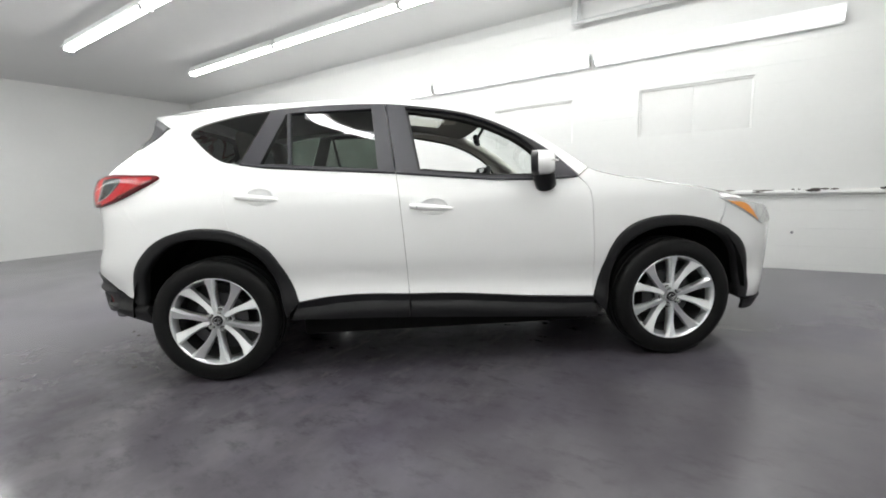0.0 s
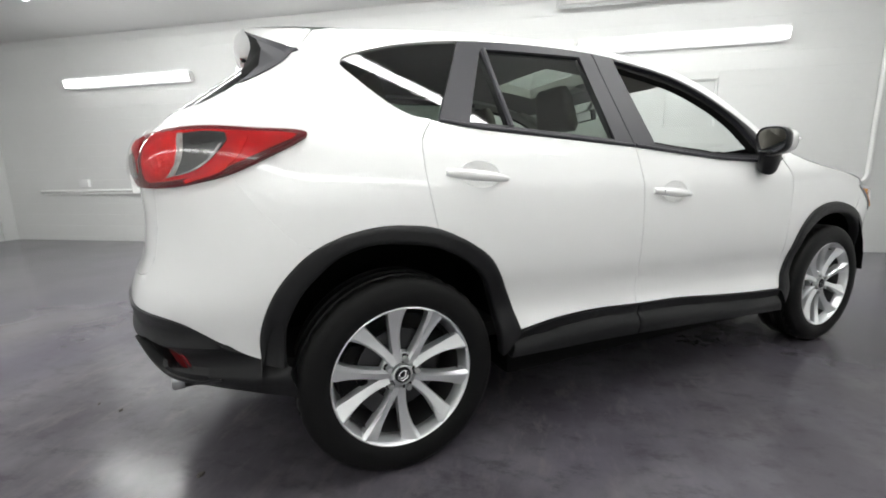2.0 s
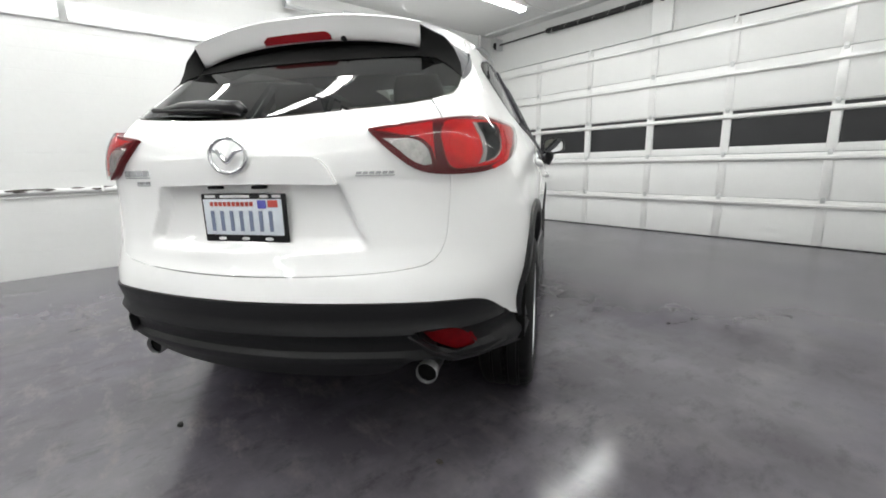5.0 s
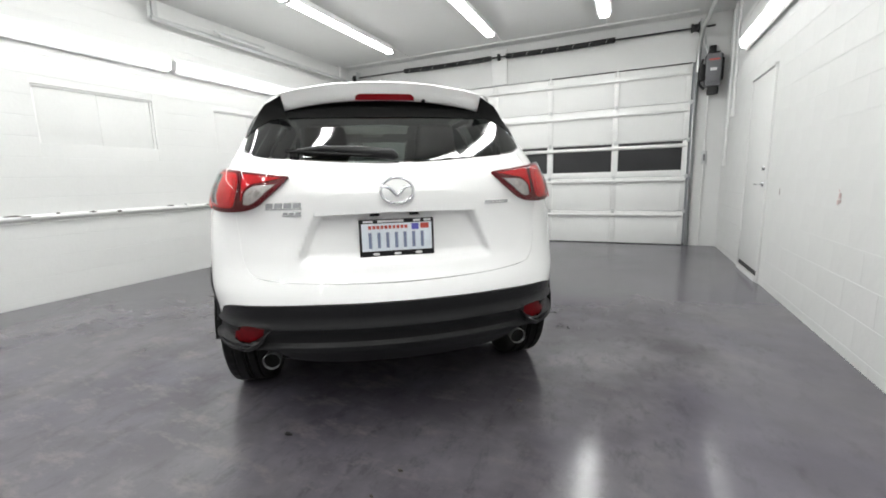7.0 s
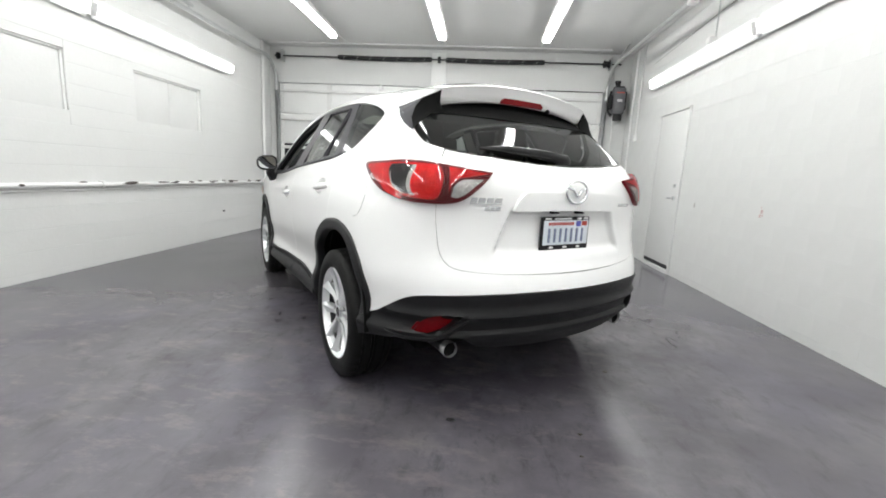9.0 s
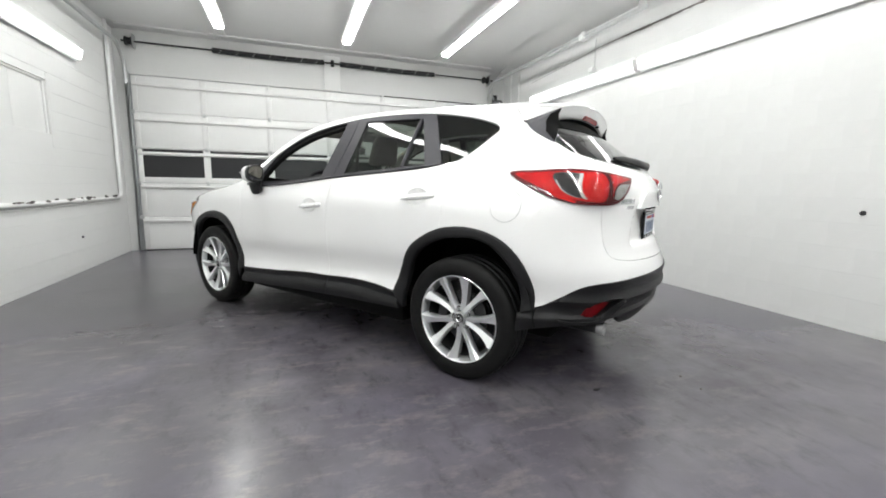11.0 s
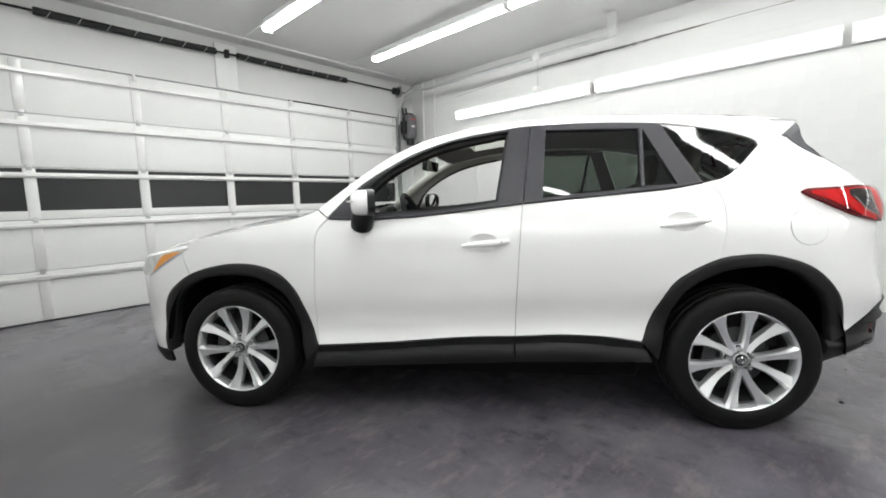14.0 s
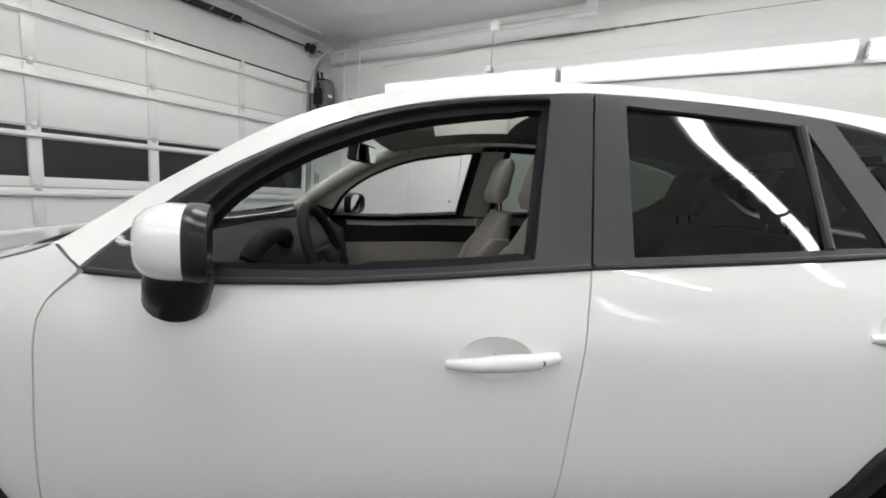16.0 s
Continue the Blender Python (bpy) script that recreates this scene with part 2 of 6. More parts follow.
def tube(bm, pts, r, seg=10, caps=True, squash=None):
    pts = [Vector(p) for p in pts]
    rings = []
    for i, p in enumerate(pts):
        d = (pts[min(i + 1, len(pts) - 1)] - pts[max(i - 1, 0)]).normalized()
        a = d.cross(Vector((0, 0, 1)))
        a = a.normalized() if a.length > 1e-3 else Vector((1, 0, 0))
        b = d.cross(a).normalized()
        rad = r[i] if isinstance(r, (list, tuple)) else r
        q = squash or 1.0
        rings.append([bm.verts.new(p + a * math.cos(k * math.tau / seg) * rad + b * math.sin(k * math.tau / seg) * rad * q) for k in range(seg)])
    for s, t in zip(rings, rings[1:]):
        for k in range(seg):
            bm.faces.new((s[k], s[(k + 1) % seg], t[(k + 1) % seg], t[k]))
    if caps:
        bm.faces.new(rings[0][::-1])
        bm.faces.new(rings[-1])
    return bm


def lathe(bm, profile, seg=48, axis="x", closed=False, ripple=None):
    """Turns (radius, along) pairs round an axis through the origin."""
    rings = []
    for i in range(seg):
        a = i * math.tau / seg
        ring = []
        for j, (r, h) in enumerate(profile):
            if ripple:
                r += ripple(i, j)
            c, s = r * math.cos(a), r * math.sin(a)
            ring.append(bm.verts.new((h, c, s) if axis == "x" else (c, h, s) if axis == "y" else (c, s, h)))
        rings.append(ring)
    n = len(profile)
    for i in range(seg):
        p, q = rings[i], rings[(i + 1) % seg]
        for j in range(n if closed else n - 1):
            k = (j + 1) % n
            bm.faces.new((p[j], p[k], q[k], q[j]))
    return bm


def itp(t, tab):
    """Smooth interpolation in a table of pairs."""
    xs, ys = [a for a, _ in tab], [b for _, b in tab]
    if t <= xs[0]:
        return ys[0]
    if t >= xs[-1]:
        return ys[-1]
    i = 0
    while xs[i + 1] < t:
        i += 1

    def slope(k):
        if k == 0:
            return (ys[1] - ys[0]) / (xs[1] - xs[0])
        if k == len(xs) - 1:
            return (ys[-1] - ys[-2]) / (xs[-1] - xs[-2])
        a, b = (ys[k] - ys[k - 1]) / (xs[k] - xs[k - 1]), (ys[k + 1] - ys[k]) / (xs[k + 1] - xs[k])
        return 0 if a * b <= 0 else 2 * a * b / (a + b)

    h = xs[i + 1] - xs[i]
    u = (t - xs[i]) / h
    return (2 * u**3 - 3 * u * u + 1) * ys[i] + (u**3 - 2 * u * u + u) * h * slope(i) + (3 * u * u - 2 * u**3) * ys[i + 1] + (u**3 - u * u) * h * slope(i + 1)


def curve2(points, step=0.03):
    """A closed outline through the points, rounded between them; a third value of 1 marks a sharp corner."""
    n, out = len(points), []
    for i in range(n):
        a, b, c, d = points[i - 1], points[i], points[(i + 1) % n], points[(i + 2) % n]
        p1, p2 = Vector(b[:2]), Vector(c[:2])
        p0 = p1 * 2 - p2 if len(b) > 2 else Vector(a[:2])
        p3 = p2 * 2 - p1 if len(c) > 2 else Vector(d[:2])
        length = (p2 - p1).length
        m1 = (p2 - p0) * (length / max((p2 - p1).length + (p1 - p0).length, 1e-6))
        m2 = (p3 - p1) * (length / max((p3 - p2).length + (p2 - p1).length, 1e-6))
        k = max(1, round(length / step))
        for j in range(k):
            u = j / k
            out.append(p1 * (2 * u**3 - 3 * u * u + 1) + m1 * (u**3 - 2 * u * u + u) + p2 * (3 * u * u - 2 * u**3) + m2 * (u**3 - u * u))
    return out


def inset(poly, g):
    area = sum(a.x * b.y - b.x * a.y for a, b in zip(poly, poly[1:] + poly[:1]))
    s, n, out = (1 if area > 0 else -1), len(poly), []
    for i in range(n):
        d1, d2 = (poly[i] - poly[i - 1]).normalized(), (poly[(i + 1) % n] - poly[i]).normalized()
        n1, n2 = Vector((-d1.y, d1.x)) * s, Vector((-d2.y, d2.x)) * s
        m = n1 + n2
        m = m.normalized() if m.length > 1e-4 else n1
        out.append(poly[i] + m * (g / max(m.dot(n1), 0.5)))
    return out


def panel_mesh(points, surf, thick=0.018, gap=0.002, res=0.05, step=0.03, lift=0.0, fold=True, holes=()):
    """A sheet of the curved surface surf(u, v) inside an outline, with its edge turned in."""
    poly = inset(curve2(points, step), gap)
    us, vs = [p.x for p in poly], [p.y for p in poly]
    pts, n = list(poly), len(poly)
    edges = [(i, (i + 1) % n) for i in range(n)]
    cuts = [curve2(h, step) for h in holes]
    for c in cuts:
        edges += [(len(pts) + i, len(pts) + (i + 1) % len(c)) for i in range(len(c))]
        pts += c
    border = list(pts)

    def inside(u, v, poly=poly):
        hit = False
        for (a, b) in zip(poly, poly[1:] + poly[:1]):
            if (a.y > v) != (b.y > v) and u < (b.x - a.x) * (v - a.y) / (b.y - a.y) + a.x:
                hit = not hit
        return hit

    u = min(us) + res * 0.5
    while u < max(us):
        v = min(vs) + res * 0.5
        while v < max(vs):
            if inside(u, v) and min((p - Vector((u, v))).length_squared for p in border) > (res * 0.35) ** 2:
                pts.append(Vector((u, v)))
            v += res
        u += res
    vert, _, faces, *_ = delaunay_2d_cdt(pts, edges, [], 1, 1e-6)

    def normal(u, v):
        e = 0.004
        a, b = Vector(surf(u + e, v)) - Vector(surf(u - e, v)), Vector(surf(u, v + e)) - Vector(surf(u, v - e))
        m = a.cross(b).normalized()
        p = Vector(surf(u, v))
        away = p - Vector((0, max(-1.2, min(1.0, p.y)), 0.85))
        return m if m.dot(away) > 0 else -m

    bm = bmesh.new()
    made = []
    for p in vert:
        q = Vector(surf(p.x, p.y))
        if lift:
            q += normal(p.x, p.y) * lift
        made.append(bm.verts.new(q))
    flip = None
    for f in faces:
        tri = [made[i] for i in f]
        mid = (vert[f[0]] + vert[f[1]] + vert[f[2]]) / 3
        if not inside(mid.x, mid.y) or any(inside(mid.x, mid.y, c) for c in cuts):
            continue
        if flip is None:
            fn = (tri[1].co - tri[0].co).cross(tri[2].co - tri[0].co)
            flip = fn.dot(normal(mid.x, mid.y)) < 0
        bm.faces.new(tri[::-1] if flip else tri)
    bmesh.ops.delete(bm, geom=[v for v in bm.verts if not v.link_faces], context="VERTS")
    if fold and thick:
        rim = [e for e in bm.edges if len(e.link_faces) == 1]
        back = {}
        where = {m: p for m, p in zip(made, vert) if m.is_valid}
        for e in rim:
            for k in e.verts:
                if k not in back:
                    p = where[k]
                    back[k] = bm.verts.new(k.co - normal(p.x, p.y) * thick)
        for e in rim:
            a, b = e.verts
            f = e.link_faces[0]
            order = [k for k in f.verts]
            if order[(order.index(a) + 1) % len(order)] == b:
                a, b = b, a
            bm.faces.new((a, b, back[b], back[a]))
    return bm


def panel(name, points, surf, mat, parent, label="", **kw):
    return part(name, panel_mesh(points, surf, **kw), mat, parent, label, smooth=40)


def patch(surf, u0, u1, v0, v1, nu, nv):
    bm = bmesh.new()
    g = [[bm.verts.new(surf(u0 + (u1 - u0) * i / nu, v0 + (v1 - v0) * j / nv)) for j in range(nv + 1)] for i in range(nu + 1)]
    for i in range(nu):
        for j in range(nv):
            bm.faces.new((g[i][j], g[i + 1][j], g[i + 1][j + 1], g[i][j + 1]))
    return bm


def thicken(bm, d):
    bmesh.ops.recalc_face_normals(bm, faces=bm.faces)
    bmesh.ops.solidify(bm, geom=bm.faces[:], thickness=d)
    return bm


# ---- the room ----
XW, XE, YN, YS, ZC = -3.285, 3.367, 4.25, -9.5, 3.40
tagged(part("floor", boxm(XW - 0.3, XE + 0.3, YS - 0.3, YN + 0.3, -0.2, 0.0), FLOOR, smooth=0), "dark grey glossy painted concrete floor, scuffed and stained, with shade painted in beside the car", "floor", kind="structure")
tagged(part("ceiling", boxm(XW - 0.3, XE + 0.3, YS - 0.3, YN + 0.3, ZC, ZC + 0.2), CEIL, smooth=0), "plain white painted flat ceiling", "ceiling", kind="structure")


def block_wall(name, label, x_in, x_out, y0, y1, holes=(), single=None):
    """A painted block wall along y, laid in courses of 0.2 m; holes are recesses (y0, y1, z0, z1).
    Within single (y0, y1, z1) the courses are built block by block, in running bond."""
    made, rng = {}, random.Random(31)

    def block(a, b, z0, z1, wall):
        key = (round(b - a, 3), round(z1 - z0, 3))
        if key not in made:
            me = bpy.data.meshes.new("block")
            bm = boxm(-0.015, 0.015, -key[0] / 2, key[0] / 2, -key[1] / 2, key[1] / 2, 0.0009)
            bm.to_mesh(me)
            bm.free()
            me.materials.append(WALL)
            made[key] = me
        ob = new("block", made[key])
        ob.parent = wall
        proud = rng.uniform(0.0, 0.0002)
        ob.matrix_basis = pose(x_in + (0.015 - proud if x_out > x_in else proud - 0.015), (a + b) / 2, (z0 + z1) / 2)

    lo, hi = min(x_in, x_out), max(x_in, x_out)
    face = 0.0025 if x_out > x_in else -0.0025
    if holes:
        bm = bmesh.new()
        cuts = sorted([y0, y1] + [v for h in holes for v in h[:2]])
        for a, b in zip(cuts, cuts[1:]):
            h = [q for q in holes if q[0] <= a and q[1] >= b]
            if h:
                box(bm, lo, hi - 0.0025, a, b, 0, h[0][2])
                box(bm, lo, hi - 0.0025, a, b, h[0][3], ZC)
                box(bm, lo, hi - 0.09, a, b, h[0][2], h[0][3])
            else:
                box(bm, lo, hi - 0.0025, a, b, 0, ZC)
        wall = part(name, bm, WALL, smooth=0)
    else:
        wall = part(name, boxm(lo + max(face, 0), hi + min(face, 0), y0, y1, 0, ZC), WALL, smooth=0)
    tagged(wall, label, "wall", kind="structure")
    for k in range(18):
        z0, z1 = max(0.0, k * 0.2 - 0.1285), min(ZC - 0.004, k * 0.2 + 0.0685)
        spans = [(y0 + 0.004, y1 - 0.004)]
        for h in holes:
            if h[2] < z1 - 0.02 and h[3] > z0 + 0.02:
                spans = [s for a, b in spans for s in ((a, min(b, h[0] - 0.004)), (max(a, h[1] + 0.004), b)) if s[1] - s[0] > 0.02]
        if single and z1 < single[2]:
            y = single[0] - (0.2 if k % 2 else 0.0)
            while y < single[1] - 0.01:
                a, b = max(y, single[0]), min(y + 0.4, single[1])
                block(a + 0.0001, b - 0.0001, z0, z1, wall)
                y += 0.4
            spans = [(y0 + 0.004, single[0] - 0.0016), (single[1] + 0.0016, y1 - 0.004)]
        for a, b in spans:
            inner = x_in + (0.03 if x_out > x_in else -0.03)
            part("block_course", boxm(min(x_in, inner), max(x_in, inner), a, b, z0, z1, 0.002), WALL, wall, smooth=0)
    return wall


WINDOWS = [(-1.01, 0.15, 1.612, 2.19), (0.985, 2.17, 1.612, 2.19)]
block_wall("wall_west", "white painted block wall with two blocked-up window recesses", XW, XW - 0.3, YS, YN, WINDOWS)
block_wall("wall_east", "white painted block wall with faint course joints", XE, XE + 0.3, YS, YN, single=(-5.2, 4.2, 2.5))
tagged(part("wall_south", boxm(XW - 0.3, XE + 0.3, YS - 0.3, YS, 0, ZC), WALL, smooth=0), "plain white painted end wall", "wall", kind="structure")
bm = bmesh.new()
DX0, DX1, DZ = -3.12, 2.95, 2.755
box(bm, XW - 0.3, DX0, YN, YN + 0.3, 0, ZC)
box(bm, DX1, XE + 0.3, YN, YN + 0.3, 0, ZC)
box(bm, DX0, DX1, YN, YN + 0.3, DZ, ZC)
tagged(part("wall_north", bm, WALL, smooth=0), "white painted wall and header round the garage door", "wall", kind="structure")

for a, b, z0, z1 in WINDOWS:
    win = thing("window", "window recess boarded over and painted white", "window", "boarded windows", "structure")
    for k in range(2):
        m = (a + b) / 2
        y0, y1 = (a + 0.002, m - 0.001) if k == 0 else (m + 0.001, b - 0.002)
        part("board", boxm(XW - 0.062, XW - 0.042, y0, y1, z0 + 0.001, z1 - 0.012, 0.002), WALL, win)
    part("window_frame", box(box(boxm(XW - 0.043, XW - 0.022, a, b, z1 - 0.022, z1, 0.003), XW - 0.043, XW - 0.022, a, a + 0.022, z0, z1 - 0.023, 0.003), XW - 0.043, XW - 0.022, b - 0.022, b, z0, z1 - 0.023, 0.003), PIPE, win)


# ---- lamps ----
def lamp_bar(length, ceiling):
    lamp = thing("ceiling_light" if ceiling else "wall_light", "long white fluorescent strip lamp, glowing" + (" under the ceiling" if ceiling else " along the block wall"), "lamp", "ceiling strip lamps" if ceiling else "wall strip lamps")
    part("housing", box(boxm(-0.045, 0.045, -length / 2, length / 2, 0.08, 0.170 if ceiling else 0.129, 0.006), -0.095, 0.095, -length / 2, length / 2, 0.072, 0.082, 0.003), LAMPBODY, lamp)
    bm = bmesh.new()
    prof = [(math.cos(a) * 0.060, math.sin(a) * 0.030 + 0.062) for a in [math.pi * (1.0 + k / 10) for k in range(11)]] + [(0.058, 0.075), (-0.058, 0.075)]
    rings = []
    for y in (-length / 2 + 0.004, length / 2 - 0.004):
        rings.append([bm.verts.new((x, y, z)) for x, z in prof])
    for k in range(len(prof)):
        bm.faces.new((rings[0][k], rings[0][(k + 1) % len(prof)], rings[1][(k + 1) % len(prof)], rings[1][k]))
    bm.faces.new(rings[0])
    bm.faces.new(rings[1][::-1])
    bmesh.ops.recalc_face_normals(bm, faces=bm.faces)
    part("diffuser", bm, TUBE if ceiling else TUBEWALL, lamp, "glowing white diffuser")
    for y in (-length / 2, length / 2 - 0.012):
        part("end_cap", boxm(-0.064, 0.064, y - 0.004, y + 0.012, 0.028, 0.124, 0.004), LAMPBODY, lamp)
    return lamp


first = lamp_bar(2.36, True)
# the east row's fifth lamp is out of view, added to brighten the south
spots = [(x, 3.27 - 1.2 - 2.40 * k) for x in (-1.70, 0.075, 1.71) for k in range(5 if x > 1 else 4)]
first.matrix_basis = pose(spots[0][0], spots[0][1], ZC - 0.170)
for x, y in spots[1:]:
    copy_thing(first, pose(x, y, ZC - 0.170))
first = lamp_bar(2.42, False)
# the southernmost east wall lamp is likewise unseen, added to lighten the south end
spots = [(XE, 3.06 - 1.23 - 2.48 * k, -75) for k in range(5)] + [(XW, y, 75) for y in (1.66, -0.82, -3.3, -6.55)]
for k, (x, y, turn) in enumerate(spots):
    m = pose(x - 0.137 if x > 0 else x + 0.137, y, 2.63, 0, 0, 0) @ pose(0, 0, 0, 0, turn * (-1), 0)
    if k == 0:
        first.matrix_basis = m
    else:
        copy_thing(first, m)


# ---- the garage door ----
gate = thing("garage_door", "white sectional garage door with a row of blacked-out panes, closed", "garage door")
SEAMS = [0.0, 0.545, 1.09, 1.64, 2.19, 2.74]
STILES = [-3.09, -2.115, -1.125, -0.13, 0.835, 1.875, 2.91]
DY = YN - 0.02
for k, (z0, z1) in enumerate(zip(SEAMS, SEAMS[1:])):
    bm = bmesh.new()
    if k == 2:
        box(bm, STILES[0], STILES[-1], DY, DY + 0.045, z0 + 0.003, 1.185, 0.004)
        for i in range(7):
            box(bm, STILES[i] - (0.05 if 0 < i else 0), STILES[i] + (0.05 if i < 6 else 0), DY + 0.001, DY + 0.045, 1.185, 1.628)
        box(bm, STILES[0], STILES[-1], DY, DY + 0.045, 1.628, z1 - 0.003, 0.003)
    else:
        box(bm, STILES[0], STILES[-1], DY, DY + 0.045, z0 + 0.003, z1 - 0.003, 0.004)
    section = part("section", bm, DOORWHITE, gate)
    if k == 2:
        for i in range(6):
            part("pane", boxm(STILES[i] + 0.045, STILES[i + 1] - 0.045, DY + 0.02, DY + 0.03, 1.18, 1.632), BLACKPANE, section, "blacked-out window pane")
    for i, x in enumerate(STILES):
        s = 0.045
        x0, x1 = (x + 0.002, x + 0.075) if i == 0 else (x - 0.075, x - 0.002) if i == 6 else (x - s, x + s)
        part("stile", boxm(x0, x1, DY - 0.012, DY - 0.002, z0 + 0.02, z1 - 0.02, 0.003), GREYSTILE if k != 2 else DOORWHITE, section)
        if k < 4:
            part("hinge", box(boxm(x - 0.022, x + 0.022, DY - 0.018, DY - 0.0125, z1 - 0.035, z1 + 0.03, 0.002), x - 0.026, x + 0.026, DY - 0.026, DY - 0.014, z1 - 0.007, z1 + 0.005, 0.003), ZINC, section)
        elif i in (2, 4, 5):
            part("top_bracket", boxm(x - 0.018, x + 0.018, DY - 0.03, DY - 0.0125, z1 - 0.07, z1 + 0.008, 0.003), DOORWHITE, section)
    zs = {0: 0.455, 1: 1.005, 2: 1.53, 3: 2.05, 4: 2.575}[k]
    # hat-shaped stiffener: two lips, a raised crown between them
    bm = bmesh.new()
    x0, x1 = STILES[0] + 0.02, STILES[-1] - 0.02
    prof = [(zs - 0.004, 0.013), (zs - 0.004, 0.017), (zs + 0.008, 0.019), (zs + 0.012, 0.052), (zs + 0.038, 0.052), (zs + 0.042, 0.019), (zs + 0.054, 0.017), (zs + 0.054, 0.013)]
    ends = [[bm.verts.new((x, DY - d, z)) for z, d in prof] for x in (x0, x1)]
    for j in range(len(prof)):
        bm.faces.new((ends[0][j], ends[0][(j + 1) % len(prof)], ends[1][(j + 1) % len(prof)], ends[1][j]))
    bm.faces.new(ends[0])
    bm.faces.new(ends[1][::-1])
    bmesh.ops.recalc_face_normals(bm, faces=bm.faces)
    part("strut", bm, GREYSTILE, section, smooth=0)
part("bottom_seal", boxm(STILES[0], STILES[-1], DY - 0.004, DY + 0.04, 0.0, 0.014), RUBBER, gate)
part("top_seal", boxm(0.80, STILES[-1], DY - 0.012, DY + 0.02, 2.741, 2.7525), RUBBER, gate, "black gap seal along the top edge")

for sx, name in ((-1, "west"), (1, "east")):
    x = DX0 + 0.0 if sx < 0 else DX1
    track = thing("door_track", "galvanised garage door track up the jamb and along under the ceiling", "track", "door tracks")
    xt = x + (-0.02 if sx < 0 else 0.02)
    path = [(xt, YN - 0.06, 0.02), (xt, YN - 0.06, 2.6)]
    for a in range(1, 8):
        t = a / 8 * math.pi / 2
        path.append((xt, YN - 0.06 - 0.42 * (1 - math.cos(t)), 2.72 + 0.42 * math.sin(t)))
    path += [(xt, YN - 0.6, 3.13), (xt, 0.18, 3.13)]
    part("rail", tube(bmesh.new(), path, 0.028, 8), ZINC, track)
    part("jamb_angle", boxm(xt - 0.03, xt + 0.03, YN - 0.03, YN - 0.004, 0, 2.78, 0.003), ZINC, track)
    part("hanger", box(boxm(xt - 0.02, xt + 0.02, 0.20, 0.24, 3.12, ZC), xt - 0.02, xt - 0.016, 0.16, 0.28, 3.12, ZC), ZINC, track)
    if sx < 0:
        part("stiffener", box(box(boxm(xt - 0.012, xt + 0.012, 1.03, 1.89, 3.195, 3.235, 0.004), xt - 0.008, xt + 0.008, 1.08, 1.11, 3.13, 3.20), xt - 0.008, xt + 0.008, 1.80, 1.83, 3.13, 3.20), ZINC, track)
    else:
        part("splice_bracket", box(boxm(xt - 0.045, xt + 0.045, 1.20, 1.30, 3.09, 3.175, 0.006), xt - 0.03, xt + 0.05, 1.23, 1.27, 3.17, 3.20, 0.004), PIPE, track)

shaft = thing("torsion_shaft", "black torsion springs with pale stripes above the garage door", "door spring")
SY, SZ = YN - 0.08, 3.21
part("rod", tube(bmesh.new(), [(DX0 - 0.03, SY, SZ), (DX1 + 0.2, SY, SZ)], 0.013, 10), DARK, shaft)
for a, b in ((-1.93, -0.2), (0.07, 1.82)):
    bm = bmesh.new()
    n = 40
    tube(bm, [(a + (b - a) * k / n, SY, SZ - 0.012 * math.sin(math.pi * k / n)) for k in range(n + 1)], [0.039 + (0.003 if k % 2 else 0) for k in range(n + 1)], 14)
    spring = part("spring", bm, DARK, shaft)
    for k in range(7):
        c = a + (b - a) * (k + 0.5) / 7
        bm = bmesh.new()
        tube(bm, [(c + 0.03 * (t - 3) / 3, SY - 0.0405 * math.cos((t - 3) * 0.42), SZ - 0.008 + 0.0405 * math.sin((t - 3) * 0.42)) for t in range(7)], 0.004, 5)
        part("stripe", bm, CHALK, spring)
for x in (DX0 + 0.07, DX1 - 0.05):
    bm = bmesh.new()
    lathe(bm, [(0.02, -0.05), (0.062, -0.05), (0.062, -0.03), (0.048, -0.02), (0.05, 0.03), (0.07, 0.04), (0.07, 0.05), (0.02, 0.05)], 24)
    bmesh.ops.translate(bm, verts=bm.verts, vec=(x, SY, SZ))
    part("drum", bm, DARK, shaft)
    part("bearing_plate", boxm(x + 0.06, x + 0.066, YN - 0.17, YN - 0.004, SZ - 0.1, SZ + 0.1), ZINC, shaft)
part("centre_bracket", box(boxm(-0.085, -0.035, SY - 0.02, YN - 0.03, SZ - 0.05, SZ + 0.05, 0.004), -0.075, -0.045, SY - 0.045, SY + 0.045, SZ - 0.04, SZ + 0.04, 0.01), DARK, shaft)
tagged(part("mounting_board", boxm(-0.2, 0.075, YN - 0.04, YN, DZ, ZC - 0.06, 0.004), DOORWHITE), "white board that carries the spring bracket over the door", "board")
race = thing("cable_raceway", "white cable raceway across the ceiling that feeds the strip lamps", "conduit")
part("channel", boxm(XW + 0.12, 2.92, 3.955, 3.985, ZC - 0.024, ZC, 0.003), PIPE, race)
for x in (-1.70, 0.075, 1.71):
    part("joint", boxm(x - 0.03, x + 0.03, 3.945, 3.995, ZC - 0.030, ZC - 0.001, 0.003), PIPE, race)
    part("branch", tube(bmesh.new(), [(x, 3.945, ZC - 0.010), (x, 3.275, ZC - 0.010)], 0.009, 8), PIPE, race)

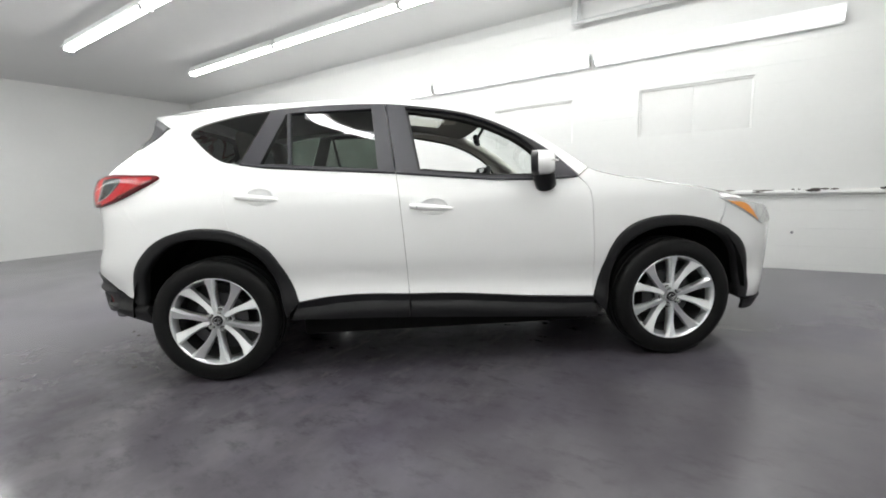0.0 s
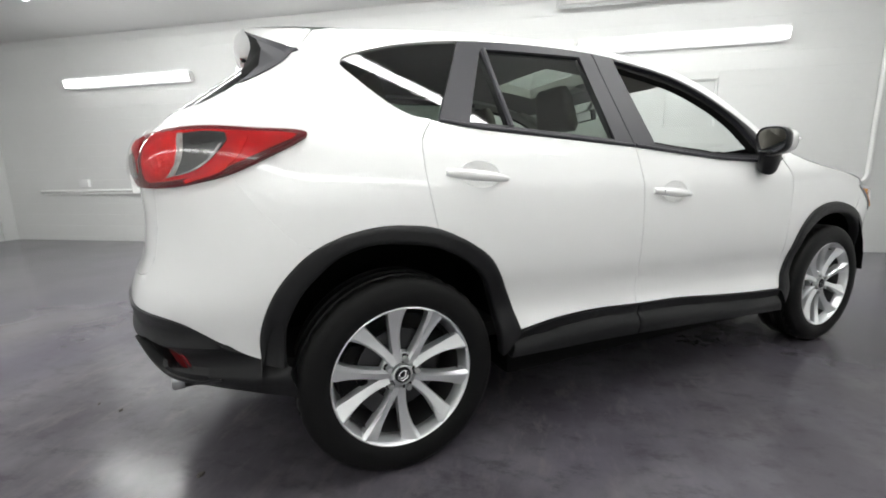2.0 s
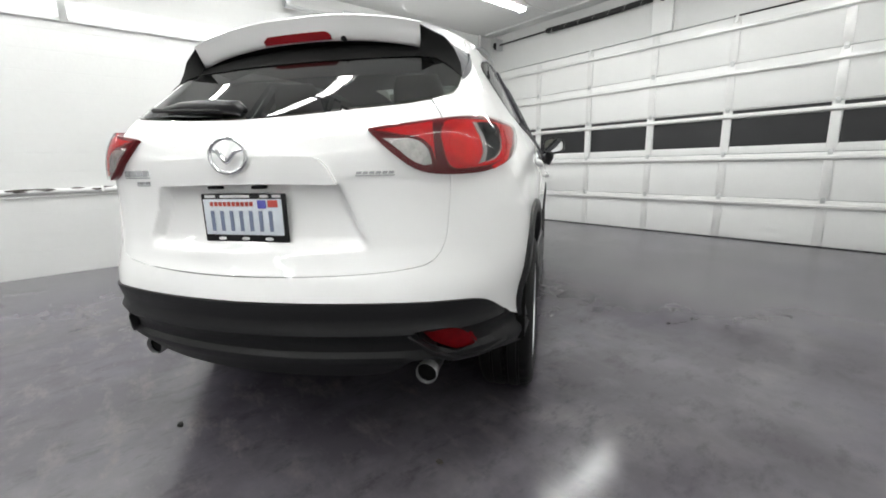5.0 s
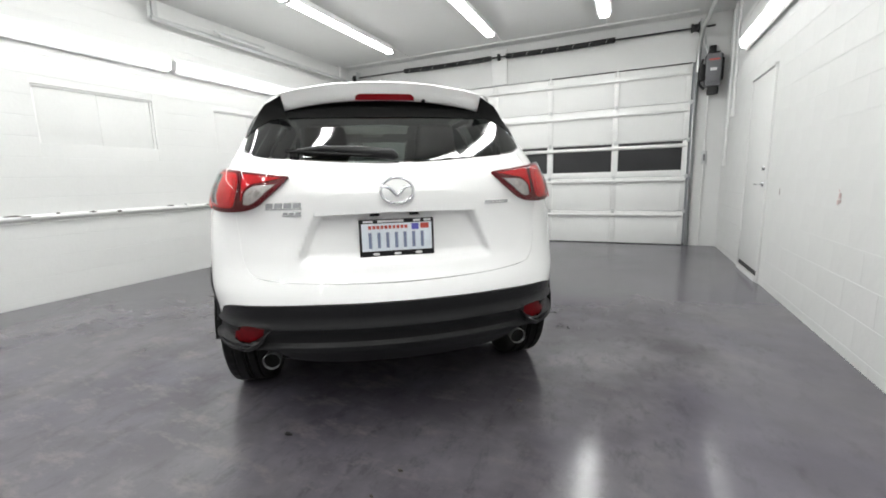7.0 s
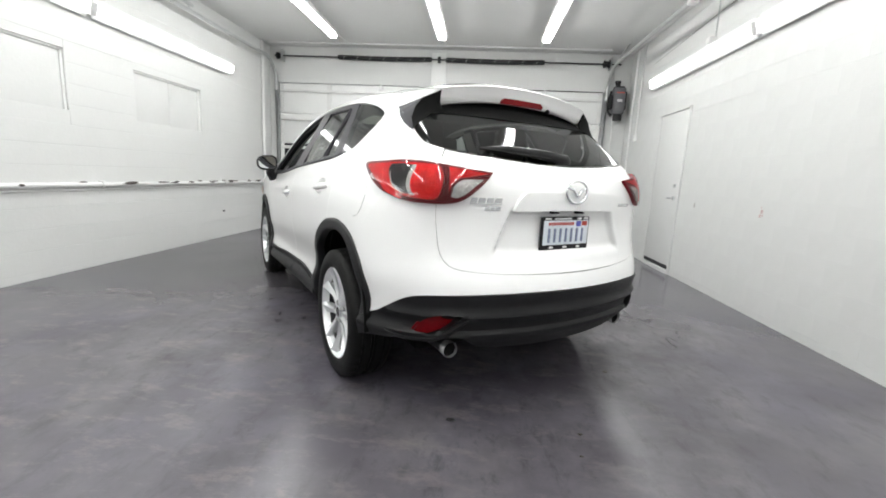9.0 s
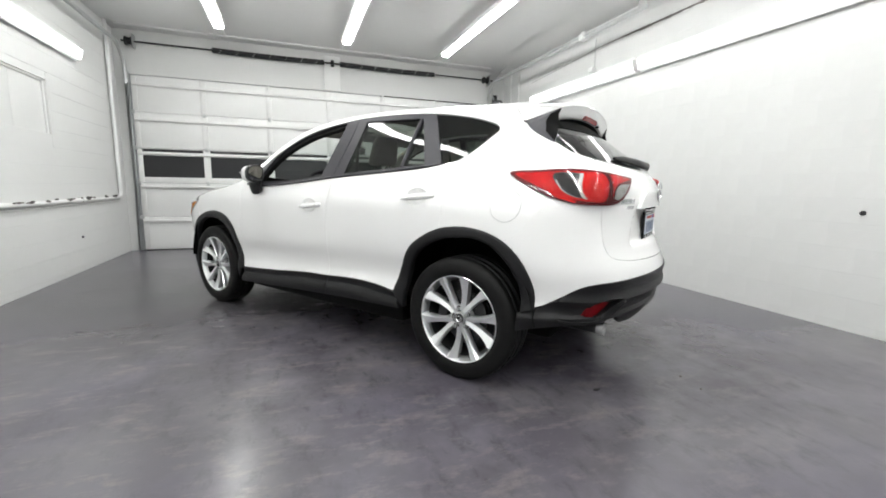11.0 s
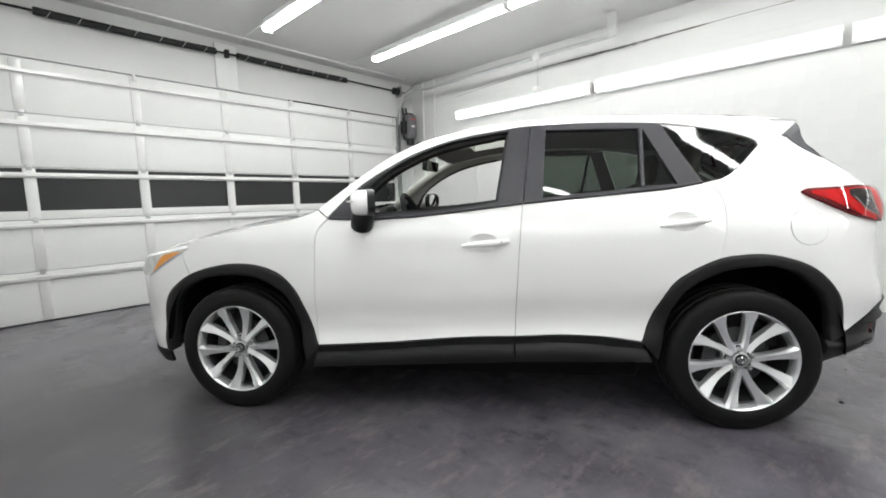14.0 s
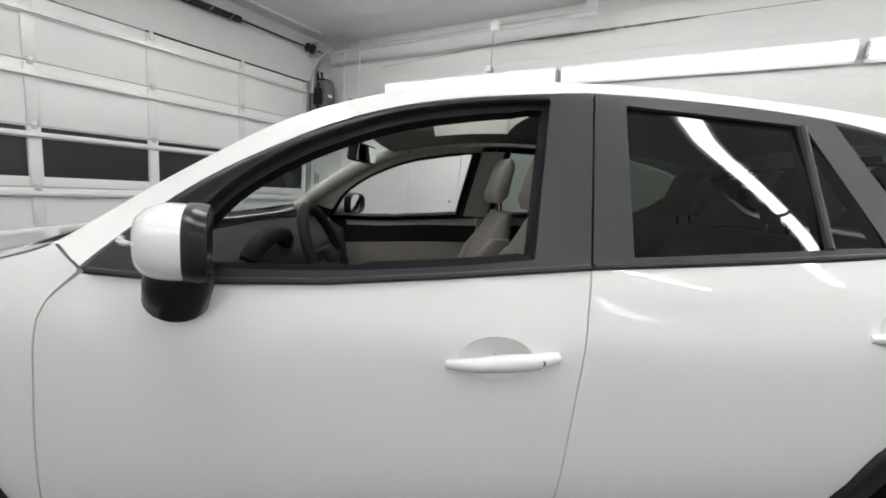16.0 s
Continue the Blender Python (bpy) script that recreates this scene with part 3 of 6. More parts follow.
# ---- door operator and conduits by the east jamb ----
oper = thing("door_operator", "dark grey garage door operator box mounted beside the spring shaft", "door opener")
part("case", boxm(3.05, 3.24, YN - 0.24, YN - 0.05, 2.36, 2.80, 0.015), GREYBOX, oper)
part("cover", boxm(3.06, 3.23, YN - 0.26, YN - 0.235, 2.42, 2.74, 0.01), GREYBOX, oper)
part("label", boxm(3.10, 3.18, YN - 0.264, YN - 0.26, 2.56, 2.60), WHITEPAPER, oper, "small white label")
part("stripe", boxm(3.08, 3.21, YN - 0.264, YN - 0.26, 2.70, 2.72), REDINK, oper, "red stripe")
bm = bmesh.new()
lathe(bm, [(0.01, -0.06), (0.07, -0.06), (0.075, 0.0), (0.07, 0.05), (0.01, 0.05)], 20, axis="z")
bmesh.ops.translate(bm, verts=bm.verts, vec=(3.16, YN - 0.15, 2.31))
part("motor", bm, DARK, oper)
bm = bmesh.new()
tube(bm, [(3.02, YN - 0.14, 2.75), (2.98, YN - 0.16, 2.6), (2.99, YN - 0.15, 2.4), (3.05, YN - 0.14, 2.33)], 0.018, 8)
part("chain", bm, DARK, oper)
part("side_gear", box(boxm(3.245, 3.275, YN - 0.20, YN - 0.07, 2.44, 2.74, 0.01), 3.242, 3.262, YN - 0.17, YN - 0.10, 2.74, 2.80, 0.008), DARK, oper)
part("top_bracket", box(boxm(3.07, 3.22, YN - 0.20, YN - 0.05, 2.802, 2.83, 0.004), 3.10, 3.19, YN - 0.05, YN - 0.004, 2.79, 2.95, 0.004), DARK, oper)
part("clutch", boxm(2.98, 3.05, YN - 0.2, YN - 0.08, 2.45, 2.68, 0.02), DARK, oper)


def conduit(label, pts, r=0.012, mat=PIPE):
    return tagged(part("conduit", tube(bmesh.new(), pts, r, 10), mat), label, "conduit", "wall conduits")


conduit("thin white conduit down the wall beside the garage door", [(3.13, YN - 0.018, 2.3), (3.13, YN - 0.018, 1.45)])
conduit("thin white conduit down the wall beside the garage door", [(3.13, YN - 0.018, 1.27), (3.13, YN - 0.018, 0.02)])
conduit("thin grey conduit from the door track down to the strip lamp", [(XE - 0.012, 1.47, 3.22), (XE - 0.012, 1.47, 2.83)], 0.008, ZINC)
jb = thing("junction_box", "small white junction box on the strip lamp", "box")
part("body", boxm(XE - 0.09, XE - 0.004, 1.43, 1.51, 2.765, 2.83, 0.006), PIPE, jb)
conduit("white conduit from the ceiling down the block wall", [(XE - 0.018, 3.92, ZC), (XE - 0.018, 3.92, 1.3)], 0.016)
conduit("white conduit from the ceiling down the block wall", [(XE - 0.018, 3.62, ZC), (XE - 0.018, 3.62, 1.95)], 0.012)
conduit("grey cable bowed from the operator up to the ceiling", [(3.1, YN - 0.1, 2.8), (3.04, YN - 0.12, 2.95), (3.0, YN - 0.2, 3.15), (3.06, YN - 0.4, 3.3), (3.1, YN - 0.6, ZC)], 0.012, ZINC)
sw = thing("switch_box", "small grey switch box on the conduit", "switch")
part("box", boxm(3.095, 3.165, YN - 0.045, YN, 1.27, 1.45, 0.006), ZINC, sw)
part("buttons", boxm(3.115, 3.145, YN - 0.052, YN - 0.045, 1.31, 1.41, 0.003), GREYBOX, sw)

# ---- pipes and ledge on the west wall ----
pipe = thing("chipped_pipe", "white painted pipe along the block wall with flaking dark patches", "pipe")
bm = tube(bmesh.new(), [(XW + 0.035, YS + 0.8, 0.88), (XW + 0.035, -4, 0.885), (XW + 0.035, 3.80, 0.872), (XW + 0.035, 3.87, 0.895), (XW + 0.035, 3.90, 0.96), (XW + 0.035, 3.90, ZC)], 0.026, 12)
run = part("run", bm, PIPE, pipe)
rng = random.Random(4)
for k in range(60):
    y = rng.uniform(-5.2, 3.7)
    bm = bmesh.new()
    ln = rng.uniform(0.03, 0.16) * (1.8 if k % 9 == 0 else 1)
    n = 6
    a0 = rng.uniform(-0.3, 1.2)
    tube(bm, [(XW + 0.035 + 0.0215 * math.cos(a0), y + ln * (t / n - 0.5), 0.885 + 0.0215 * math.sin(a0)) for t in range(n + 1)], [0.003 + rng.uniform(0.004, 0.012) * math.sin(math.pi * t / n) for t in range(n + 1)], 6)
    part("flake", bm, CHIP, pipe)
for y in (-4.5, -2.0, 0.4, 2.6):
    part("clamp", boxm(XW, XW + 0.066, y - 0.012, y + 0.012, 0.848, 0.92, 0.004), PIPE, pipe)
conduit("thin white conduit along the block wall below the pipe", [(XW + 0.010, -5.4, 0.832), (XW + 0.010, 3.82, 0.822)], 0.009)
for y, z in ((3.92, 1.27), (3.62, 1.92)):
    ob = thing("junction_box", "small white junction box at the foot of a conduit", "box", "conduit boxes")
    part("body", boxm(XE - 0.045, XE - 0.002, y - 0.035, y + 0.035, z - 0.055, z + 0.055, 0.005), PIPE, ob)
    part("lid", boxm(XE - 0.050, XE - 0.0455, y - 0.032, y + 0.032, z - 0.052, z + 0.052, 0.002), PIPE, ob)
tagged(part("shelf_board", boxm(XW, XW + 0.05, YS + 0.85, -5.5, 0.82, 0.85, 0.004), PIPE), "narrow white ledge along the block wall", "ledge")
tagged(part("small_box", boxm(XW + 0.002, XW + 0.05, -7.85, -7.65, 0.95, 1.08, 0.004), WHITEPAPER), "small white socket box on the wall above the ledge", "socket")

# ---- service door, stickers, wall marks on the east wall ----
sd = thing("door_1", "white painted steel service door, closed, over a raised sill", "door", kind="structure")
part("leaf", boxm(XE - 0.012, XE + 0.02, 1.8365, 2.6435, 0.11, 2.118, 0.001), WALL, sd)
part("frame", box(box(boxm(XE - 0.02, XE + 0.01, 1.80, 1.836, 0.0, 2.15, 0.004), XE - 0.02, XE + 0.01, 2.644, 2.68, 0.0, 2.15, 0.004), XE - 0.03, XE + 0.01, 1.80, 2.68, 2.124, 2.15, 0.004), WALL, sd)
part("sill", boxm(XE - 0.03, XE + 0.01, 1.84, 2.64, 0.0, 0.055, 0.004), WALL, sd)
part("gap", boxm(XE - 0.008, XE + 0.01, 1.84, 2.64, 0.056, 0.108), DARK, sd)
hd = part("rose", lathe(bmesh.new(), [(0.001, -0.012), (0.028, -0.012), (0.03, 0.0)], 20), CHROME, sd)
hd.location = (XE - 0.012, 1.92, 1.0)
part("lever", tube(bmesh.new(), [(XE - 0.02, 1.92, 1.0), (XE - 0.06, 1.92, 1.0), (XE - 0.065, 1.95, 1.0), (XE - 0.06, 2.03, 0.998)], 0.009, 8), CHROME, sd)
db = part("deadbolt", lathe(bmesh.new(), [(0.001, -0.02), (0.022, -0.02), (0.026, 0.0)], 20), CHROME, sd)
db.location = (XE - 0.012, 1.92, 1.16)
bm = bmesh.new()
for k, (dy, dz, w, h) in enumerate(((0.0, 0.0, 0.03, 0.035), (0.02, -0.04, 0.022, 0.03), (-0.012, -0.035, 0.014, 0.02), (0.012, 0.035, 0.012, 0.014))):
    box(bm, XE - 0.008, XE - 0.005 - 0.0004 * k, 0.18 + dy - w / 2, 0.18 + dy + w / 2, 0.965 + dz - h / 2, 0.965 + dz + h / 2)
tagged(part("wall_sticker", bm, material("faded_red_mark", (0.55, 0.42, 0.41), 0.7, vary=0.3, scale=30)), "faded reddish sticker scraps on the block wall", "sticker")
tagged(part("wall_mark", boxm(XE - 0.007, XE - 0.004, 1.375, 1.395, 0.92, 0.975, 0.0), material("grey_mark", (0.4, 0.37, 0.36), 0.7)), "small grey scuff on the block wall", "mark")
tagged(part("wall_plug", lathe(bmesh.new(), [(0.001, -0.02), (0.016, -0.02), (0.02, 0.0)], 14), DARK), "small dark plug in the block wall", "plug").location = (XE, -1.81, 0.955)
tagged(part("wall_plug", lathe(bmesh.new(), [(0.001, -0.02), (0.012, -0.02), (0.015, 0.0)], 14), GREYBOX), "small grey plug in the block wall", "plug").matrix_basis = pose(XW, 2.6, 0.42, 0, 0, 180)
bd = thing("door_2", "white painted steel door in the end wall, closed", "door", kind="structure")
part("leaf", boxm(-3.05, -2.1, YS - 0.01, YS + 0.01, 0.02, 2.3, 0.004), WALL, bd)
part("frame", box(box(boxm(-3.09, -3.054, YS, YS + 0.025, 0, 2.34, 0.004), -2.096, -2.06, YS, YS + 0.025, 0, 2.34, 0.004), -3.09, -2.06, YS, YS + 0.028, 2.304, 2.34, 0.004), WALL, bd)
part("knob", tube(bmesh.new(), [(-2.95, YS + 0.01, 1.05), (-2.95, YS + 0.07, 1.05)], [0.012, 0.028], 12), CHROME, bd)
# torn strip where the east wall meets the ceiling
bm = bmesh.new()
rng = random.Random(8)
n = 150
top, low, bot = [], [], []
for k in range(n + 1):
    y = 3.2 - 6.4 * k / n
    zl = 2.985 + 0.115 * min(1, (3.2 - y) / 1.9) + 0.012 * max(0, min(1, (0.4 - y) / 1.5))
    rag = max(0.0, min(1.0, (1.6 - y) * 3)) * max(0.0, min(1.0, (y + 0.75) * 3)) * (0.55 + 0.45 * math.sin(3.1 * y + 0.6) * math.sin(1.3 * y))
    wide = 0.005 + rag * rng.uniform(0.012, 0.042) + rng.uniform(0, 0.003)
    top.append(bm.verts.new((XE - 0.003, y, zl + 0.35 * wide)))
    low.append(bm.verts.new((XE - 0.004 - 0.018 * rag * rng.random(), y, zl - 0.15 * wide)))
    bot.append(bm.verts.new((XE - 0.003, y, zl - 0.65 * wide)))
for k in range(n):
    bm.faces.new((top[k], top[k + 1], low[k + 1], low[k]))
    bm.faces.new((low[k], low[k + 1], bot[k + 1], bot[k]))
tagged(part("torn_plaster", bm, RUST, smooth=0), "ragged grey strip of torn plaster high on the wall", "plaster")

# bits on the floor
for k, (x, y, size, mat, label) in enumerate(((0.74, -2.0, 0.027, RUBBER, "small black crumb of rubber on the floor"), (1.655, -1.33, 0.027, CHIP, "small dark flake on the floor"), (1.345, -2.02, 0.013, CHIP, "tiny dark crumb on the floor"), (1.313, -2.18, 0.012, CHIP, "tiny dark crumb on the floor"))):
    rng = random.Random(20 + k)
    bm = bmesh.new()
    n = 9
    lo = [bm.verts.new((x + size * rng.uniform(0.5, 1) * math.cos(a), y + 0.6 * size * rng.uniform(0.5, 1) * math.sin(a), 0.0)) for a in [j * math.tau / n for j in range(n)]]
    hi = [bm.verts.new((x + (v.co.x - x) * 0.7, y + (v.co.y - y) * 0.7, 0.004 + rng.uniform(0, 0.003))) for v in lo]
    for j in range(n):
        bm.faces.new((lo[j], lo[(j + 1) % n], hi[(j + 1) % n], hi[j]))
    bm.faces.new(hi)
    tagged(part("debris", bm, mat, smooth=0), label, "debris", "bits on the floor")


# ---- the car: shape of the body, in metres from the middle of the wheelbase, y ahead ----
BASE = [(0.15, 0.85), (0.25, 0.888), (0.35, 0.898), (0.45, 0.878), (0.53, 0.884), (0.60, 0.899), (0.70, 0.908), (0.85, 0.915), (0.96, 0.917), (1.01, 0.914), (1.035, 0.908), (1.055, 0.9005), (1.085, 0.893), (1.115, 0.885), (1.14, 0.876), (1.17, 0.862), (1.25, 0.819), (1.40, 0.738), (1.50, 0.684), (1.57, 0.647), (1.62, 0.60), (1.70, 0.5)]
REAR = [(0.18, -2.000), (0.25, -2.075), (0.33, -2.145), (0.40, -2.193), (0.46, -2.223), (0.52, -2.244), (0.57, -2.257), (0.64, -2.258), (0.70, -2.245), (0.76, -2.215), (0.82, -2.195), (0.95, -2.180), (1.08, -2.185), (1.15, -2.170), (1.20, -2.135), (1.24, -2.100), (1.35, -1.955), (1.45, -1.820), (1.52, -1.725), (1.60, -1.630)]
REARBOW = [(0.2, 0.28), (0.65, 0.30), (0.8, 0.27), (1.0, 0.26), (1.15, 0.25), (1.35, 0.27), (1.6, 0.30)]
NOSE = [(0.15, 2.05), (0.22, 2.15), (0.35, 2.22), (0.55, 2.25), (0.75, 2.25), (0.88, 2.20), (0.95, 2.12)]
ROOFEDGE = [(-1.75, 1.52), (-1.54, 1.55), (-1.4, 1.57), (-1.1, 1.597), (-0.8, 1.612), (-0.5, 1.617), (-0.2, 1.603), (0.01, 1.575), (0.15, 1.546), (0.29, 1.503), (0.426, 1.443), (0.56, 1.357), (0.69, 1.263), (0.82, 1.155)]
ROOFTOP = [(-1.85, 1.63), (-1.65, 1.650), (-1.4, 1.664), (-1.1, 1.676), (-0.8, 1.682), (-0.5, 1.68), (-0.2, 1.666), (0.05, 1.637), (0.25, 1.60), (0.4, 1.57)]


def half(y, z):
    # the hollow above the sill climbs towards the rear wheel
    w = min(max((0.95 - z) / 0.40, 0), 1)
    w = w * w * (3 - 2 * w)
    x = itp(z - w * (0.035 + 0.06 * min(max((0.86 - y) / 1.76, 0), 1)), BASE)
    k = min(max((z - 0.55) / 0.6, 0.15), 1)
    if y < -0.5:
        x -= k * 0.062 * ((-0.5 - y) / 1.14) ** 2
    if y > 0.7:
        x -= 0.05 * (y - 0.7) ** 2
    if y > 0.1 and z > 1.12:
        x -= min((z - 1.12) / 0.1, 1) * 0.05 * (y - 0.1) ** 2
    return x


def bend(p0, m0, p3, m3, k, u):
    """A rounded corner from p0, where x runs on with slope m0, to p3, where y runs on with slope m3."""
    s = (p3[0] - p0[0] - m3 * (p3[1] - p0[1])) / (1 - m3 * m0)
    c = (p0[0] + s, p0[1] + s * m0)
    p1 = (p0[0] + k * (c[0] - p0[0]), p0[1] + k * (c[1] - p0[1]))
    p2 = (p3[0] + k * (c[0] - p3[0]), p3[1] + k * (c[1] - p3[1]))
    b = ((1 - u) ** 3, 3 * u * (1 - u) ** 2, 3 * u * u * (1 - u), u**3)
    return tuple(sum(q * p[i] for q, p in zip(b, (p0, p1, p2, p3))) for i in (0, 1))


def tail(r, z):
    """The skin from the middle of the tail (r = 0) round the corner (0.52 to 1.32) and along the flank (y = |r| - 2.94)."""
    sg, a = (1 if r >= 0 else -1), abs(r)
    y0, c = itp(z, REAR), itp(z, REARBOW)
    if a <= 0.52:
        return (r, y0 + c * r * r, z)
    if a >= 1.32:
        return (sg * half(a - 2.94, z), a - 2.94, z)
    m3 = (half(-1.57, z) - half(-1.62, z)) / 0.05
    k = itp(z, [(0.2, 0.58), (0.5, 0.60), (0.65, 0.64), (0.9, 0.68), (1.1, 0.69), (1.2, 0.69), (1.35, 0.68)])
    x, y = bend((0.52, y0 + c * 0.52**2), 2 * c * 0.52, (half(-1.62, z), -1.62), m3, k, (a - 0.52) / 0.8)
    return (sg * x, y, z)


def nose(r, z):
    """The skin from the middle of the nose (r = 0) round the corner and along the flank (y = 2.90 - |r|)."""
    sg, a = (1 if r >= 0 else -1), abs(r)
    y0, c = itp(z, NOSE), 0.25
    if a <= 0.48:
        return (r, y0 - c * r * r, z)
    if a >= 1.18:
        return (sg * half(2.90 - a, z), 2.90 - a, z)
    m3 = (half(1.72, z) - half(1.67, z)) / 0.05
    x, y = bend((0.48, y0 - c * 0.48**2), -2 * c * 0.48, (half(1.72, z), 1.72), m3, 0.72, (a - 0.48) / 0.7)
    return (sg * x, y, z)


def flank(sg, dents=()):
    def surf(y, z):
        x = half(y, z)
        for cy, cz, ry, rz, d in dents:
            q = ((y - cy) / ry) ** 2 + ((z - cz) / rz) ** 2
            if q < 1:
                x -= d * (1 - q) ** 1.5
        return (sg * x, y, z)

    return surf


def roof(sx, y):
    """The roof: sx from -1 to 1 across, y along its edge."""
    ze = itp(y, ROOFEDGE)
    xe = half(y, ze)
    bow = 0.10 if y > 0.1 else 0.10 * max(0.0, (y + 1.0) / 1.1) if y > -1.0 else -0.09 * min(1.0, (-1.0 - y) / 0.6)
    q = abs(sx) ** 2.3
    yc = y + bow * (1 - sx * sx)
    zc = itp(y + bow, ROOFTOP)
    return (sx * xe, yc, ze * q + zc * (1 - q))


def screen(sx, v):
    """The windscreen: v from 0 at the cowl to 1 at the roof."""
    ye = 0.83 + (0.27 - 0.83) * v
    ze = itp(ye, ROOFEDGE)
    xe = half(ye, ze) - 0.004
    top = roof(0, 0.27)
    yc, zc = 1.04 + (top[1] - 1.04) * v, 1.10 + (top[2] - 1.10) * v + 0.03 * math.sin(math.pi * v)
    q = sx * sx
    return (sx * xe, yc + (ye - yc) * q, zc + (ze - zc) * abs(sx) ** 2.2)


WINGTOP = [(0.76, 1.19), (0.82, 1.155), (0.86, 1.137), (0.9, 1.124), (1.0, 1.099), (1.1, 1.081), (1.2, 1.064), (1.4, 1.033), (1.6, 0.995), (1.8, 0.945), (1.95, 0.90), (2.1, 0.86)]
HOODTOP = [(0.78, 1.165), (0.95, 1.145), (1.2, 1.12), (1.5, 1.08), (1.8, 1.02), (2.05, 0.955), (2.2, 0.90)]


def hood(sx, y):
    ze = itp(y, WINGTOP)
    bow = 0.20 + 0.08 * max(0.0, min(1.0, (y - 0.78) / 1.1))
    xe = half(y, ze) - (0.30 * max(0.0, y - 1.55) ** 1.5)
    q = abs(sx) ** 2.6
    return (sx * xe, y + bow * (1 - sx * sx), ze * q + itp(y + bow, HOODTOP) * (1 - q))


CAR = pose(-0.008, -0.006, 0, 0, 0, 35.2)
car = thing("car", "white compact sport utility car with black plastic cladding, front windows down", "car", m=CAR)

# outlines on the flank (y, z)
BELT = [(0.54, 1.097), (0.28, 1.107), (0.02, 1.131)]
CUT_A = [(0.812, 1.044), (0.828, 0.979), (0.837, 0.874), (0.851, 0.681), (0.857, 0.536)]
CUT_B = [(-0.268, 0.98), (-0.252, 0.71)]
GLASS_TOP = [(-0.13, 1.557), (0.01, 1.536), (0.15, 1.505), (0.29, 1.456), (0.42, 1.391), (0.555, 1.309), (0.66, 1.223)]
REARTOP = [(-0.5, 1.584), (-0.77, 1.579)]
QUARTER = [(-1.258, 1.258), (-1.332, 1.30), (-1.443, 1.40), (-1.472, 1.430), (-1.465, 1.452), (-1.413, 1.478), (-1.315, 1.508), (-1.175, 1.538)]
ARCH_R = [(-0.905, 0.55), (-0.945, 0.642), (-1.011, 0.755), (-1.085, 0.812), (-1.16, 0.852)]
ARCH_F = [(0.876, 0.464), (0.908, 0.566), (0.958, 0.697), (1.016, 0.774), (1.091, 0.824), (1.197, 0.853), (1.309, 0.860), (1.423, 0.850), (1.543, 0.824)]
UNDER_ARCH = [(1.33, 0.836), (1.232, 0.752), (1.183, 0.675), (1.150, 0.582)]
SKIRT = [(1.08, 0.52), (1.024, 0.552), (0.928, 0.602), (0.856, 0.626), (0.744, 0.640), (0.5, 0.648)]
GATE_EDGE = [(0.36, 0.730), (0.54, 0.744), (0.635, 0.765), (0.68, 0.82), (0.70, 0.92)]
FRONT_GLASS = [(0.625, 1.120, 1), (0.28, 1.128), (0.0, 1.151), (-0.158, 1.171, 1), (-0.220, 1.548, 1), (-0.127, 1.540), (0.012, 1.518), (0.151, 1.486), (0.288, 1.434), (0.422, 1.362), (0.53, 1.272)]
REAR_GLASS = [(-0.42, 1.552, 1), (-0.895, 1.538, 1), (-0.868, 1.226, 1), (-0.385, 1.186, 1)]
VENT_GLASS = [(-0.918, 1.536, 1), (-0.888, 1.230, 1), (-1.045, 1.238, 1)]


REFLECTOR = [(0.572, 0.553, 1), (0.68, 0.555), (0.755, 0.541), (0.805, 0.502), (0.822, 0.464, 1), (0.715, 0.456, 1), (0.625, 0.495)]


def bulged(surf, cy, cz, wide, high, d):
    """The surface swelled by d about one point, for panes that are rounder than the skin they sit in."""

    def swell(y, z):
        x, yy, zz = surf(y, z)
        return (x + math.copysign(d * max(0.0, 1 - ((y - cy) / wide) ** 2 - ((z - cz) / high) ** 2), x), yy, zz)

    return swell


def strip(points_a, points_b, surf, lift, depth, n=60):
    """A raised moulding between two lines on a surface, with its edges turned in."""

    def along(points):
        p = [Vector(q) for q in points]
        d = [0.0]
        for a, b in zip(p, p[1:]):
            d.append(d[-1] + (b - a).length)
        tx, ty = [(k, q.x) for k, q in zip(d, p)], [(k, q.y) for k, q in zip(d, p)]
        return [Vector((itp(d[-1] * k / n, tx), itp(d[-1] * k / n, ty))) for k in range(n + 1)]

    bm = bmesh.new()
    rows = []
    for a, b in zip(along(points_a), along(points_b)):
        row = []
        for t, h in ((0, -depth), (0, lift * 0.55), (0.08, lift * 0.9), (0.3, lift), (0.7, lift), (0.92, lift * 0.9), (1, lift * 0.5), (1, -depth)):
            c = a.lerp(b, t)
            p = Vector(surf(c.x, c.y))
            e = 0.004
            m = (Vector(surf(c.x + e, c.y)) - Vector(surf(c.x - e, c.y))).cross(Vector(surf(c.x, c.y + e)) - Vector(surf(c.x, c.y - e))).normalized()
            away = p - Vector((0, max(-1.2, min(1.0, p.y)), 0.85))
            row.append(bm.verts.new(p + (m if m.dot(away) > 0 else -m) * h))
        rows.append(row)
    for r, s in zip(rows, rows[1:]):
        for k in range(len(r) - 1):
            bm.faces.new((r[k], r[k + 1], s[k + 1], s[k]))
    bm.faces.new(rows[0])
    bm.faces.new(rows[-1][::-1])
    bmesh.ops.recalc_face_normals(bm, faces=bm.faces)
    return bm


